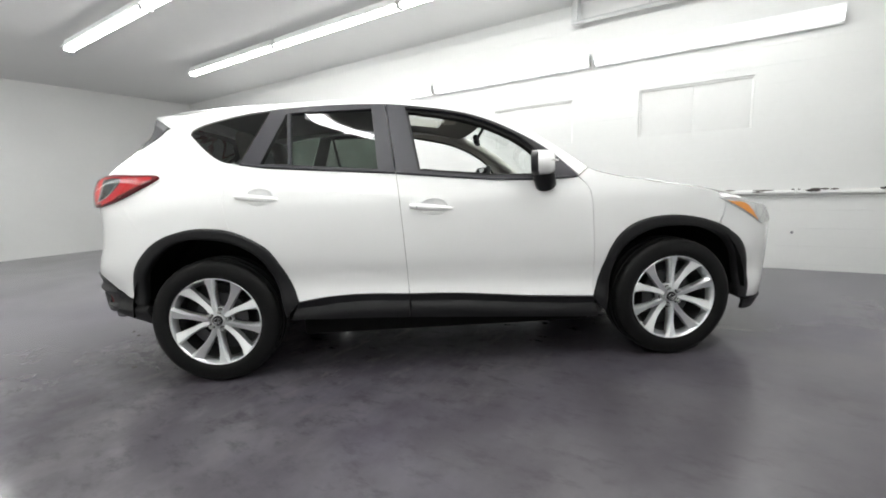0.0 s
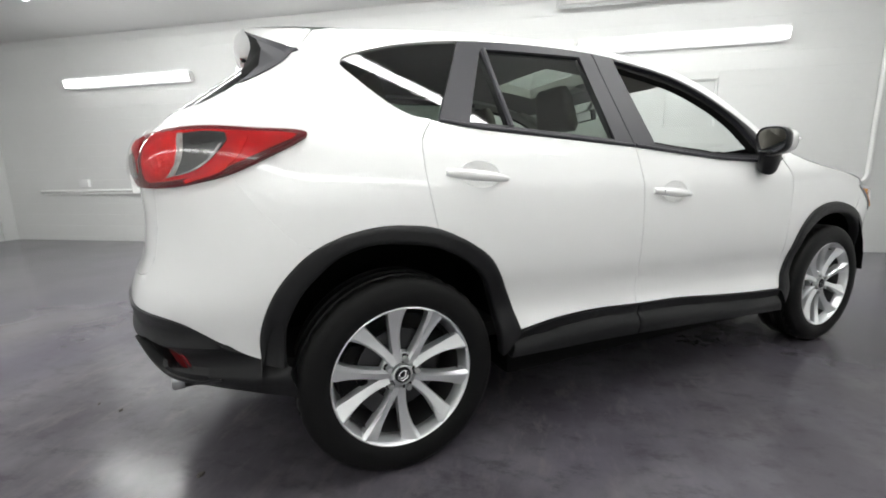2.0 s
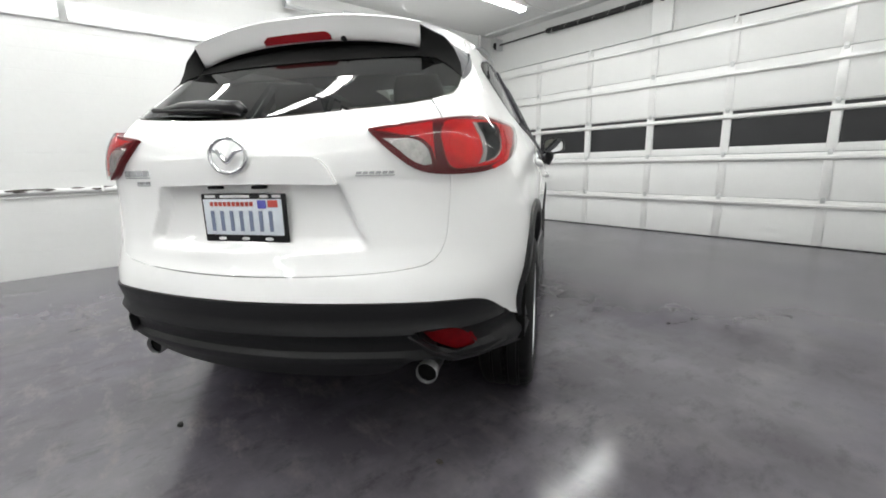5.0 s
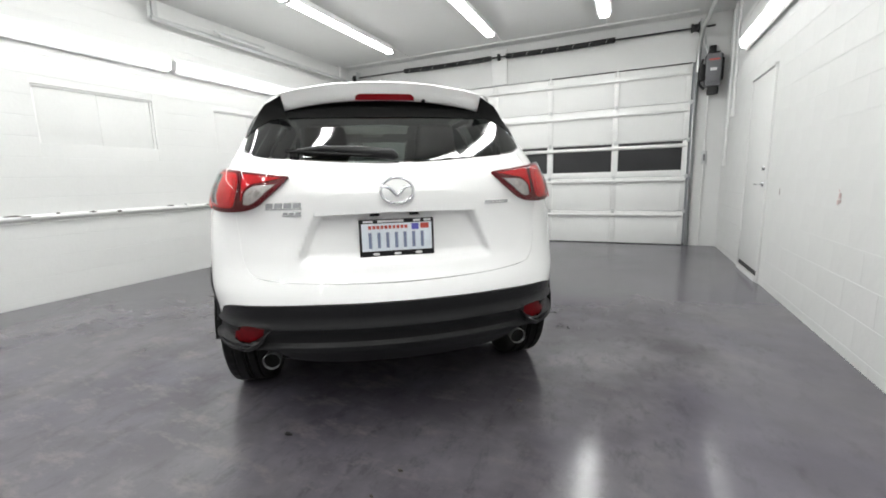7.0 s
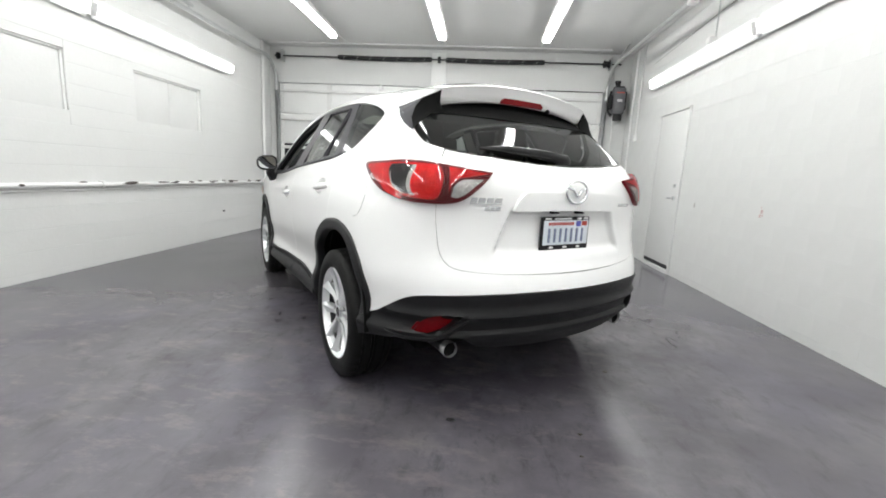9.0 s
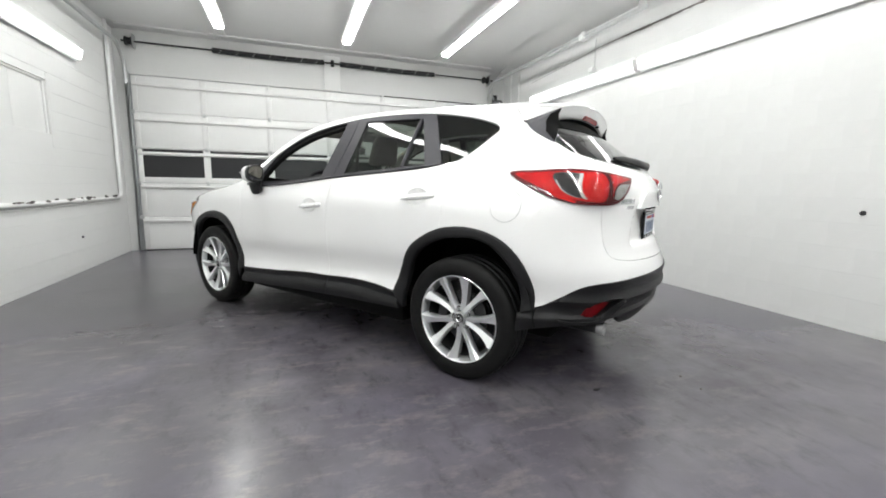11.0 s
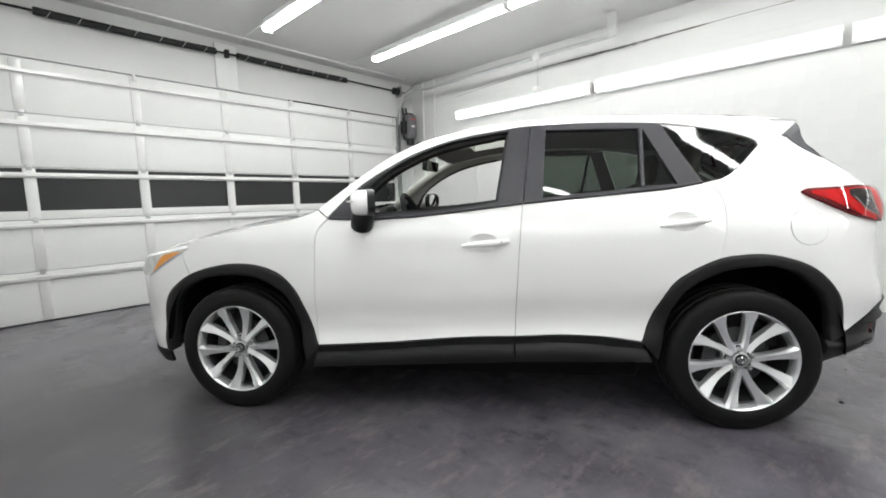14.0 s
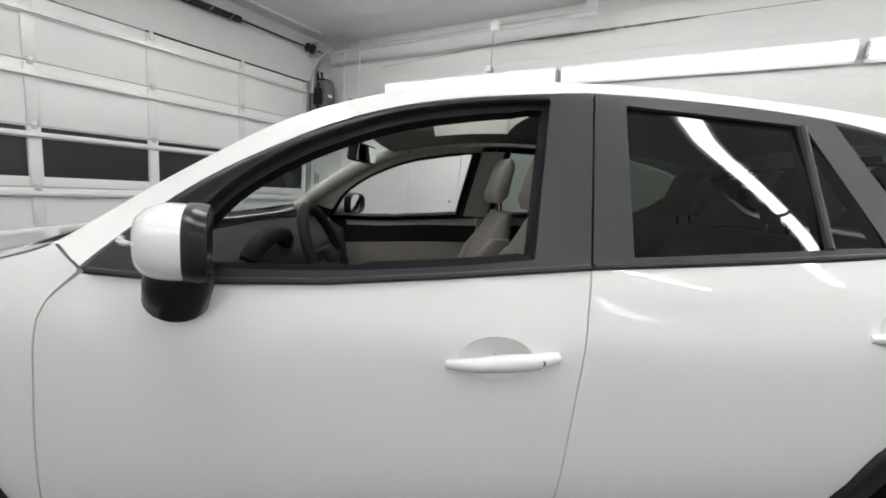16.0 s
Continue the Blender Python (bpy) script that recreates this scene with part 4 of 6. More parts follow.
def build_side(sg):
    side = flank(sg)

    def rs(r, z):
        return tail(sg * r, z)

    def fs(r, z):
        return nose(sg * r, z)

    def to_r(pts):
        return [(p[0] + 2.94, *p[1:]) for p in pts]

    # body side: pillar, roof rail and rear quarter in one pressing
    edge = [(y + 2.94, itp(y, ROOFEDGE)) for y in (-1.4, -1.1, -0.8, -0.5, -0.2, 0.01, 0.15, 0.29, 0.426, 0.56, 0.69)]
    body = to_r([(-1.215, 0.874, 1), (-1.263, 0.886), (-1.40, 0.894), (-1.53, 0.872)]) + [(1.33, 0.835, 1), (1.272, 0.854), (1.16, 0.972), (1.09, 1.075, 1), (0.95, 1.085, 1), (0.75, 1.085, 1), (0.745, 1.19), (0.70, 1.242), (0.668, 1.264, 1)]
    body += [(0.72, 1.272), (0.83, 1.292), (0.905, 1.340), (0.925, 1.356), (1.01, 1.398), (1.13, 1.429), (1.24, 1.454), (1.335, 1.475, 1), (1.40, 1.552, 1)] + edge + to_r([(0.82, 1.155, 1), (0.76, 1.112, 1)])
    body += to_r(GLASS_TOP[::-1] + [(-0.23, 1.571), (-0.335, 1.581)] + REARTOP + [(-1.01, 1.563)] + QUARTER[::-1] + [(-1.19, 1.245, 1), (-1.238, 1.175), (-1.246, 1.10), (-1.24, 1.0)])
    panel("side_frame", body, rs, PAINT, car, gap=0.0003, res=0.045, step=0.022)

    # doors
    def cup(cy, cz):
        return [(cy + 0.078 * math.cos(a), cz + 0.047 * math.sin(a)) for a in [k * math.tau / 28 for k in range(28)]]

    def bowl(cy, cz):
        bm = bmesh.new()
        rings = []
        for q in (1.0, 0.985, 0.95, 0.85, 0.65, 0.35, 0.02):
            d = 0.026 * (1 - q * q) ** 0.7
            rings.append([bm.verts.new((sg * (half(cy + 0.0785 * q * math.cos(a), cz + 0.0475 * q * math.sin(a)) - d - 0.0005), cy + 0.0785 * q * math.cos(a), cz + 0.0475 * q * math.sin(a))) for a in [k * math.tau / 28 for k in range(28)]])
        for r, t in zip(rings, rings[1:]):
            for k in range(28):
                bm.faces.new((r[k], r[(k + 1) % 28], t[(k + 1) % 28], t[k]))
        return bm

    front = [(0.757, 1.100, 1)] + CUT_A + [(0.852, 0.397, 1), (0.45, 0.422), (0.04, 0.456), (-0.241, 0.467, 1)] + CUT_B[::-1] + [(-0.283, 1.156, 1)] + BELT[::-1]
    fd = panel("front_door", front, side, PAINT, car, res=0.035, gap=0.0013, holes=[cup(-0.080, 0.965)])
    part("handle_cup", bowl(-0.080, 0.965), PAINT, fd, smooth=60)
    rear = [(-0.283, 1.156, 1)] + CUT_B + [(-0.241, 0.467, 1), (-0.5, 0.479), (-0.7, 0.473), (-0.872, 0.453, 1)] + ARCH_R + [(-1.215, 0.874, 1), (-1.24, 1.0), (-1.246, 1.10), (-1.238, 1.175), (-1.19, 1.243, 1), (-1.02, 1.214), (-0.76, 1.192), (-0.5, 1.172)]
    rd = panel("rear_door", rear, side, PAINT, car, res=0.035, gap=0.0013, holes=[cup(-1.045, 1.054)])
    part("handle_cup", bowl(-1.045, 1.054), PAINT, rd, smooth=60)
    for door, y0, y1, z0, z1 in ((fd, 0.025, -0.212, 0.950, 0.972), (rd, -0.938, -1.172, 1.036, 1.062)):
        pts, rad = [], []
        for k in range(13):
            u = k / 12
            y, z = y0 + (y1 - y0) * u, z0 + (z1 - z0) * u
            out = 0.014 * min(1, 4.5 * min(u + 0.0, 1.0 - u))
            pts.append((sg * (half(y, z) + out), y, z))
            rad.append(0.005 + 0.0125 * math.sin(math.pi * min(1, 0.05 + u * 0.80)) ** 0.8)
        h = part("handle", tube(bmesh.new(), pts, rad, 16, squash=1.05), PAINT, door, "body-coloured pull handle", smooth=60)
        if door is fd:
            p = pts[10]
            part("lock_cylinder", tube(bmesh.new(), [(pts[11][0] + sg * 0.006, pts[11][1], pts[11][2]), (pts[11][0] + sg * 0.0105, pts[11][1], pts[11][2])], 0.0055, 10), INNER, fd)
            bt = part("lock_button", lathe(bmesh.new(), [(0.0005, 0.004), (0.0055, 0.004), (0.006, -0.004)], 12), INNER, fd)
            bt.location = (p[0] + sg * 0.011, p[1], p[2])
            if sg < 0:
                bt.rotation_euler = (0, math.pi, 0)

    # black cladding along the sill and round the arches
    def sill(y, z):
        """The flank with a hollow under the door edge and a fuller lower lip."""
        d = itp(y, [(-0.9, 0.450), (-0.5, 0.476), (-0.23, 0.464), (0.04, 0.453), (0.45, 0.419), (0.86, 0.392)]) - z
        x = half(y, z)
        x -= 0.016 * math.sin(math.pi * min(max(d / 0.075, 0), 1)) ** 2
        u = min(max((d - 0.05) / 0.035, 0), 1)
        x += 0.012 * u * u * (3 - 2 * u) - 0.9 * max(0, d - 0.112) ** 1.3
        return (sg * x, y, z)

    panel("sill_cladding", [(0.852, 0.394, 1), (0.45, 0.419), (0.04, 0.453), (-0.234, 0.464, 1), (-0.238, 0.335, 1), (0.32, 0.306), (0.88, 0.275, 1)], sill, CLAD, car, lift=0.012, thick=0.05, gap=0.001, res=0.018)
    panel("sill_cladding", [(-0.238, 0.464, 1), (-0.5, 0.476), (-0.7, 0.470), (-0.872, 0.450, 1), (-0.92, 0.352, 1), (-0.5, 0.345), (-0.242, 0.335, 1)], sill, CLAD, car, lift=0.012, thick=0.05, gap=0.001, res=0.018)
    # black box tucked in behind the sill, added for the dark under the car
    part("under_sill_block", boxm(min(sg * 0.60, sg * 0.815), max(sg * 0.60, sg * 0.815), -0.88, 0.86, 0.225, 0.345, 0.02), BLACK, car)
    outer = to_r([(-0.872, 0.452)] + ARCH_R + [(-1.263, 0.884), (-1.40, 0.892), (-1.53, 0.870)]) + [(r - 0.006, z) for r, z in UNDER_ARCH] + [(1.127, 0.49)]
    inner = to_r([(-0.95, 0.36), (-0.98, 0.53), (-1.045, 0.69), (-1.165, 0.785), (-1.293, 0.826), (-1.424, 0.836), (-1.532, 0.812)]) + [(1.338, 0.765), (1.268, 0.69), (1.226, 0.60), (1.198, 0.47)]
    part("arch_cladding", strip(outer, inner, rs, 0.016, 0.03), CLAD, car, smooth=50)
    outer = [(0.852, 0.392)] + ARCH_F + [(1.64, 0.79), (1.735, 0.73), (1.80, 0.655), (1.845, 0.55), (1.86, 0.42), (1.865, 0.31)]
    inner = [(0.93, 0.30), (0.955, 0.50), (1.006, 0.655), (1.103, 0.745), (1.208, 0.786), (1.318, 0.797), (1.434, 0.790), (1.54, 0.768), (1.65, 0.715), (1.73, 0.627), (1.77, 0.505), (1.79, 0.33)]
    part("arch_cladding", strip([(2.90 - y, z) for y, z in outer], [(2.90 - y, z) for y, z in inner], fs, 0.016, 0.03), CLAD, car, smooth=50)

    # front wing and lamp
    wing = [(0.823, 1.153, 1), (0.763, 1.110, 1), (0.762, 1.101, 1)] + CUT_A + [(0.852, 0.397, 1)] + ARCH_F + [(1.63, 0.795, 1), (1.66, 0.88), (1.66, 0.93, 1), (1.60, 0.990, 1), (1.4, 1.031), (1.2, 1.062), (1.1, 1.079), (1.0, 1.097), (0.9, 1.122), (0.86, 1.135)]
    panel("front_wing", [(2.90 - p[0], *p[1:]) for p in wing], fs, PAINT, car, res=0.045)
    hl = panel("headlamp", [(1.29, 0.95, 1), (1.10, 0.925), (0.95, 0.90), (0.72, 0.86, 1), (0.78, 0.79), (0.96, 0.775, 1), (1.12, 0.86)], fs, CLEARLENS, car, "clear glass headlamp", lift=0.006, res=0.03)
    panel("indicator", [(1.24, 0.932, 1), (1.10, 0.912), (1.05, 0.87), (1.00, 0.80, 1), (1.12, 0.87)], fs, AMBER, hl, "amber side reflector", lift=0.010, res=0.03)

    # window surrounds, panes
    trim_f = [(0.757, 1.104, 1)] + BELT + [(-0.283, 1.159, 1), (-0.337, 1.579, 1), (-0.23, 1.569)] + GLASS_TOP
    part("window_surround", panel_mesh(trim_f, side, holes=[FRONT_GLASS], lift=0.001, thick=0.03, gap=0.001, res=0.04), TRIM, fd, "satin dark grey window surround", smooth=40)
    seal = [(*(o.lerp(p, 0.75) if o.x < -0.15 or o.y < 1.128 + 0.06 * max(0.0, 0.28 - o.x) else p), 1) for o, p in zip(curve2(FRONT_GLASS, 0.03), inset(curve2(FRONT_GLASS, 0.03), 0.020))]
    part("window_seal", panel_mesh([(p.x, p.y, 1) for p in inset(curve2(FRONT_GLASS, 0.03), -0.003)], side, holes=[seal], lift=-0.014, thick=0.03, gap=0.0, res=0.04), RUBBER, fd, "black rubber window seal", smooth=40)
    part("frame_seal", strip([(-0.212, 1.562), (-0.13, 1.553), (0.01, 1.532), (0.15, 1.501), (0.29, 1.452), (0.42, 1.386), (0.553, 1.303), (0.65, 1.216)], [(-0.218, 1.5485), (-0.127, 1.5405), (0.012, 1.5185), (0.151, 1.4865), (0.288, 1.4345), (0.422, 1.3625), (0.53, 1.2725), (0.605, 1.165)], side, 0.0045, 0.001), GLOSSBLACK, fd, "glossy black frame over the window", smooth=50)
    trim_r = [(-0.286, 1.159, 1), (-0.5, 1.175), (-0.76, 1.195), (-1.02, 1.217), (-1.165, 1.238, 1), (-1.01, 1.560, 1)] + REARTOP[::-1] + [(-0.34, 1.579, 1)]
    part("window_surround", panel_mesh(trim_r, side, holes=[REAR_GLASS, VENT_GLASS], lift=0.001, thick=0.03, gap=0.001, res=0.04), TRIM, rd, "satin dark grey window surround", smooth=40)
    panel("window_pane", REAR_GLASS, bulged(side, -0.64, 1.37, 2.5, 0.23, 0.017), PRIVACY, rd, "tinted pane", lift=-0.014, fold=False, gap=-0.004, res=0.035)
    panel("window_pane", VENT_GLASS, bulged(side, -0.64, 1.37, 2.5, 0.23, 0.017), PRIVACY, rd, "tinted pane", lift=-0.014, fold=False, gap=-0.004, res=0.035)
    part("divider", tube(bmesh.new(), [(sg * (half(-0.906 + 0.03 * u, 1.536 - 0.308 * u) + 0.002), -0.906 + 0.03 * u, 1.536 - 0.308 * u) for u in (0, 0.5, 1)], 0.010, 8), TRIM, rd)
    panel("quarter_pane", [(-1.013, 1.561, 1), (-1.168, 1.240, 1)] + QUARTER, bulged(side, -1.22, 1.40, 0.8, 0.23, 0.015), PRIVACY, car, "tinted quarter pane", lift=-0.009, fold=False, gap=0.003, res=0.035)
    # weather strip along the belt
    part("belt_strip", tube(bmesh.new(), [(sg * (half(y, z) + 0.004), y, z) for y, z in [(0.74, 1.106)] + BELT + [(-0.28, 1.162)]], 0.008, 8), TRIM, fd)
    part("belt_strip", tube(bmesh.new(), [(sg * (half(y, z) + 0.004), y, z) for y, z in [(-0.29, 1.163), (-0.5, 1.180), (-0.76, 1.200), (-1.02, 1.222), (-1.16, 1.242)]], 0.007, 8), TRIM, rd)

    # tail lamp in layers
    lamp = panel("tail_lamp", [(1.335, 1.184), (1.17, 1.198), (1.0, 1.205), (0.84, 1.200), (0.68, 1.187), (0.50, 1.172), (0.425, 1.163, 1), (0.50, 1.094), (0.576, 1.048), (0.66, 1.030), (0.82, 1.027), (0.944, 1.036), (1.096, 1.063), (1.232, 1.118)], rs, DEEPRED, car, "red tail lamp with clear and smoked sections", lift=0.016, thick=0.03, res=0.03)
    panel("red_lens", [(1.305, 1.176), (1.17, 1.186), (1.0, 1.191), (0.84, 1.187), (0.735, 1.177), (0.705, 1.136, 1), (0.725, 1.052), (0.82, 1.043), (0.944, 1.051), (1.085, 1.078), (1.215, 1.128)], rs, REDLENS, lamp, "red lens", lift=0.019, thick=0.006, res=0.03)
    panel("bright_lens", [(0.895, 1.178, 1), (0.84, 1.174), (0.765, 1.151), (0.735, 1.106), (0.765, 1.066), (0.85, 1.052, 1), (0.905, 1.086), (0.915, 1.136)], rs, BRIGHTRED, lamp, "bright red reflector block", lift=0.022, thick=0.006, res=0.025)
    panel("reflector_ring", [(0.893, 1.179, 1), (0.922, 1.180, 1), (0.944, 1.141), (0.938, 1.096), (0.900, 1.058, 1), (0.856, 1.053, 1), (0.906, 1.091), (0.914, 1.136)], rs, CLEARLENS, lamp, "pale reflector crescent", lift=0.0225, thick=0.006, res=0.02)
    smoke = panel("smoked_lens", [(0.920, 1.179, 1), (1.01, 1.185), (1.086, 1.181, 1), (1.100, 1.158), (1.050, 1.104), (0.965, 1.070), (0.90, 1.059, 1), (0.938, 1.106)], rs, SMOKELENS, lamp, "smoked grey lens", lift=0.022, thick=0.006, res=0.025)
    panel("dark_lens", [(0.955, 1.172, 1), (1.055, 1.175, 1), (1.070, 1.154, 1), (1.02, 1.143), (0.968, 1.144, 1)], rs, GLOSSBLACK, smoke, "black lens", lift=0.0235, thick=0.002, res=0.02)
    panel("lens_edge", [(1.073, 1.146, 1), (1.086, 1.149, 1), (1.046, 1.099), (0.975, 1.068), (0.905, 1.057, 1), (0.910, 1.063, 1), (0.970, 1.075), (1.036, 1.104)], rs, CLEARLENS, smoke, "pale lens edge", lift=0.0238, thick=0.002, res=0.02)
    panel("upper_lens", [(0.45, 1.156, 1), (0.56, 1.168), (0.675, 1.176, 1), (0.668, 1.071, 1), (0.655, 1.106), (0.60, 1.134), (0.54, 1.140)], rs, REDLENS, lamp, "red lens", lift=0.020, thick=0.006, res=0.025)
    panel("reversing_lens", [(0.473, 1.134, 1), (0.55, 1.133), (0.60, 1.127), (0.645, 1.101), (0.652, 1.060, 1), (0.615, 1.056), (0.55, 1.083)], rs, CLEARLENS, lamp, "clear reversing lamp", lift=0.021, thick=0.006, res=0.02)
    panel("light_guide", [(0.93, 1.046, 1), (1.055, 1.079), (1.118, 1.122), (1.150, 1.168, 1), (1.166, 1.166, 1), (1.138, 1.112), (1.070, 1.064), (0.94, 1.034, 1)], rs, BRIGHTRED, lamp, "bright red light guide", lift=0.0225, thick=0.003, res=0.02)
    panel("lamp_cover", [(1.333, 1.183), (1.17, 1.197), (1.0, 1.204), (0.84, 1.199), (0.68, 1.186), (0.50, 1.171), (0.428, 1.162, 1), (0.50, 1.095), (0.576, 1.049), (0.66, 1.031), (0.82, 1.028), (0.944, 1.037), (1.096, 1.064), (1.232, 1.119)], rs, LENSGLASS, lamp, "clear outer cover", lift=0.026, fold=False, res=0.025)
    # trim fin beside the rear window
    lip = [Vector((sg * x, y, z)) for x, y, z in ((0.491, -1.755, 1.555), (0.572, -1.725, 1.515), (0.606, -1.712, 1.475), (0.634, -1.725, 1.415))] + [Vector(rs(0.935, 1.360))]
    front = [Vector(rs(r, z)) for r, z in ((1.335, 1.477), (1.24, 1.456), (1.13, 1.431), (1.01, 1.400), (0.935, 1.360))]
    hollow = [Vector((sg * 0.482, -1.722, 1.490))] + [Vector(rs(r, z)) + Vector((0, -0.004, 0.002)) for r, z in ((0.47, 1.447), (0.60, 1.436), (0.78, 1.402), (0.935, 1.360))]

    def sheet(rows, n=6):
        """A smooth skin between two edges."""
        bm = bmesh.new()
        a, b = rows
        grid = []
        for i in range(n * (len(a) - 1) + 1):
            k = min(i // n, len(a) - 2)
            u = i / n - k
            p, q = a[k].lerp(a[k + 1], u), b[k].lerp(b[k + 1], u)
            grid.append([bm.verts.new(p.lerp(q, j / 4)) for j in range(5)])
        for r, t in zip(grid, grid[1:]):
            for j in range(4):
                bm.faces.new((r[j], r[j + 1], t[j + 1], t[j]))
        bmesh.ops.remove_doubles(bm, verts=bm.verts, dist=1e-5)
        return bm

    fin_ = part("spoiler_fin", thicken(sheet((front, lip)), 0.003), TRIM, car, "dark grey fin beside the rear window", smooth=40)
    panel("fin_base", [(1.342, 1.470, 1), (1.25, 1.441), (1.15, 1.409), (1.05, 1.379), (0.98, 1.359), (0.935, 1.350, 1), (0.935, 1.360, 1), (1.01, 1.400), (1.13, 1.431), (1.24, 1.456), (1.335, 1.478, 1)], rs, TRIM, fin_, lift=0.004, thick=0.006, gap=0.0, res=0.025)
    part("fin_inner_face", thicken(sheet((lip, hollow)), 0.002), BLACK, fin_, "black inner face", smooth=60)
    cheek = [Vector((sg * x * 0.957, y, z)) for x, y, z in ((0.630, -1.545, 1.553), (0.610, -1.605, 1.556), (0.575, -1.672, 1.559), (0.541, -1.727, 1.561), (0.516, -1.758, 1.563))]
    low = [front[0].lerp(lip[0], k / 4) for k in range(5)]
    part("spoiler_cheek", thicken(sheet((cheek, low)), 0.003), PAINT, car, smooth=50)
    # rear reflector, exhaust tip
    def sunk(r, z):
        """The tail sunk towards the middle, so that what lies in it looks straight back."""
        x, y, z = rs(r, z)
        return (x, y + 0.014 + 0.16 * max(0.0, 0.82 - r), z)

    panel("reflector", REFLECTOR, sunk, REFLECTRED, car, "red rear reflector", lift=0.004, thick=0.02, res=0.03, gap=-0.004)
    part("reflector_lip", strip([(0.550, 0.545), (0.585, 0.520), (0.635, 0.478), (0.725, 0.444), (0.855, 0.440), (0.975, 0.450)], [(0.545, 0.541), (0.573, 0.512), (0.625, 0.462), (0.720, 0.426), (0.855, 0.424), (0.975, 0.444)], rs, 0.020, 0.01, 30), CLAD, car)
    part("exhaust_pipe", tube(bmesh.new(), [(sg * 0.572, -1.78, 0.372), (sg * 0.572, -2.050, 0.370)], 0.033, 16), DARK, car)
    ex = part("exhaust_tip", lathe(bmesh.new(), [(0.0325, -0.112), (0.0335, -0.144), (0.0360, -0.150), (0.0385, -0.146), (0.0370, -0.112)], 28, axis="y"), TAILPIPE, car, "chrome exhaust tip")
    ex.location = (sg * 0.572, -1.936, 0.370)
    hole = part("exhaust_bore", lathe(bmesh.new(), [(0.0005, -0.130), (0.0328, -0.130), (0.0333, -0.136)], 20, axis="y"), BLACK, car)
    hole.location = ex.location

    # mirror
    bm = bmesh.new()
    rings = []
    for k in range(9):
        y = [0.593, 0.591, 0.586, 0.577, 0.567, 0.554, 0.536, 0.518, 0.500][k]
        s = [0.30, 0.55, 0.74, 0.86, 0.93, 0.98, 1.0, 1.0, 0.985][k]
        ring = []
        for j in range(24):
            a = j * math.tau / 24
            ca, sa = math.cos(a), math.sin(a)
            ex_, ez = abs(ca) ** 0.66 * (1 if ca > 0 else -1), abs(sa) ** 0.7 * (1 if sa > 0 else -1)
            ring.append(bm.verts.new((sg * (0.978 + 0.088 * ex_ * s), y - 0.035 * ex_ * s, 1.185 + (0.066 - 0.008 * ex_) * ez * s)))
        rings.append(ring)
    for p, q in zip(rings, rings[1:]):
        for j in range(24):
            bm.faces.new((p[j], p[(j + 1) % 24], q[(j + 1) % 24], q[j]))
    bm.faces.new(rings[0])
    bmesh.ops.recalc_face_normals(bm, faces=bm.faces)
    shell = part("wing_mirror", bm, PAINT, car, "white wing mirror with black foot", smooth=60)
    bm = bmesh.new()
    rings = []
    for y, s in ((0.508, 0.985), (0.506, 1.025), (0.484, 1.035), (0.468, 1.00), (0.468, 0.90), (0.482, 0.86)):
        ring = []
        for j in range(24):
            a = j * math.tau / 24
            ca, sa = math.cos(a), math.sin(a)
            ex_, ez = abs(ca) ** 0.66 * (1 if ca > 0 else -1), abs(sa) ** 0.7 * (1 if sa > 0 else -1)
            ring.append(bm.verts.new((sg * (0.978 + 0.088 * ex_ * s), y - 0.035 * ex_ * s, 1.185 + (0.066 - 0.008 * ex_) * ez * s)))
        rings.append(ring)
    for p, q in zip(rings, rings[1:]):
        for j in range(24):
            bm.faces.new((p[j], p[(j + 1) % 24], q[(j + 1) % 24], q[j]))
    bmesh.ops.recalc_face_normals(bm, faces=bm.faces)
    part("bezel", bm, GLOSSBLACK, shell, smooth=50)
    bm = bmesh.new()
    bm.faces.new([bm.verts.new((sg * (0.978 + 0.088 * 0.88 * e), 0.4855 - 0.020 * e - 0.012 * z, 1.185 + (0.066 - 0.008 * e) * 0.88 * z)) for e, z in [(abs(math.cos(a)) ** 0.75 * (1 if math.cos(a) > 0 else -1), abs(math.sin(a)) ** 0.75 * (1 if math.sin(a) > 0 else -1)) for a in [j * math.tau / 24 for j in range(24)]]])
    part("glass", bm, MIRROR, shell, "mirror glass", smooth=0)
    bm = bmesh.new()
    tube(bm, [(sg * (half(0.6, 1.09) - 0.02), 0.58, 1.095), (sg * 0.905, 0.567, 1.072), (sg * 0.930, 0.555, 1.066), (sg * 0.948, 0.545, 1.10), (sg * 0.953, 0.54, 1.14)], [0.03, 0.040, 0.048, 0.050, 0.048], 24, squash=0.95)
    for v in bm.verts:
        v.co.x = sg * (0.925 + (abs(v.co.x) - 0.925) * 0.8)
        v.co.y = 0.555 + (v.co.y - 0.555) * 1.25
    part("foot", bm, GLOSSBLACK, shell, "black plastic mirror foot", smooth=60)
    part("turn_lamp", tube(bmesh.new(), [(sg * (0.978 + 0.088 * e), y, 1.192) for e, y in ((0.10, 0.6075), (0.30, 0.6005), (0.55, 0.5895), (0.74, 0.5765), (0.86, 0.5625), (0.93, 0.5485))], [0.002, 0.005, 0.006, 0.006, 0.005, 0.003], 6), CLEARLENS, shell, "slim turn lamp")

    # cabin side lining
    panel("door_lining", [(0.80, 0.42, 1), (-0.24, 0.45, 1), (-0.28, 1.13, 1), (0.02, 1.115), (0.30, 1.09), (0.72, 1.08, 1)], side, INNER, fd, "black door lining", lift=-0.075, fold=False)
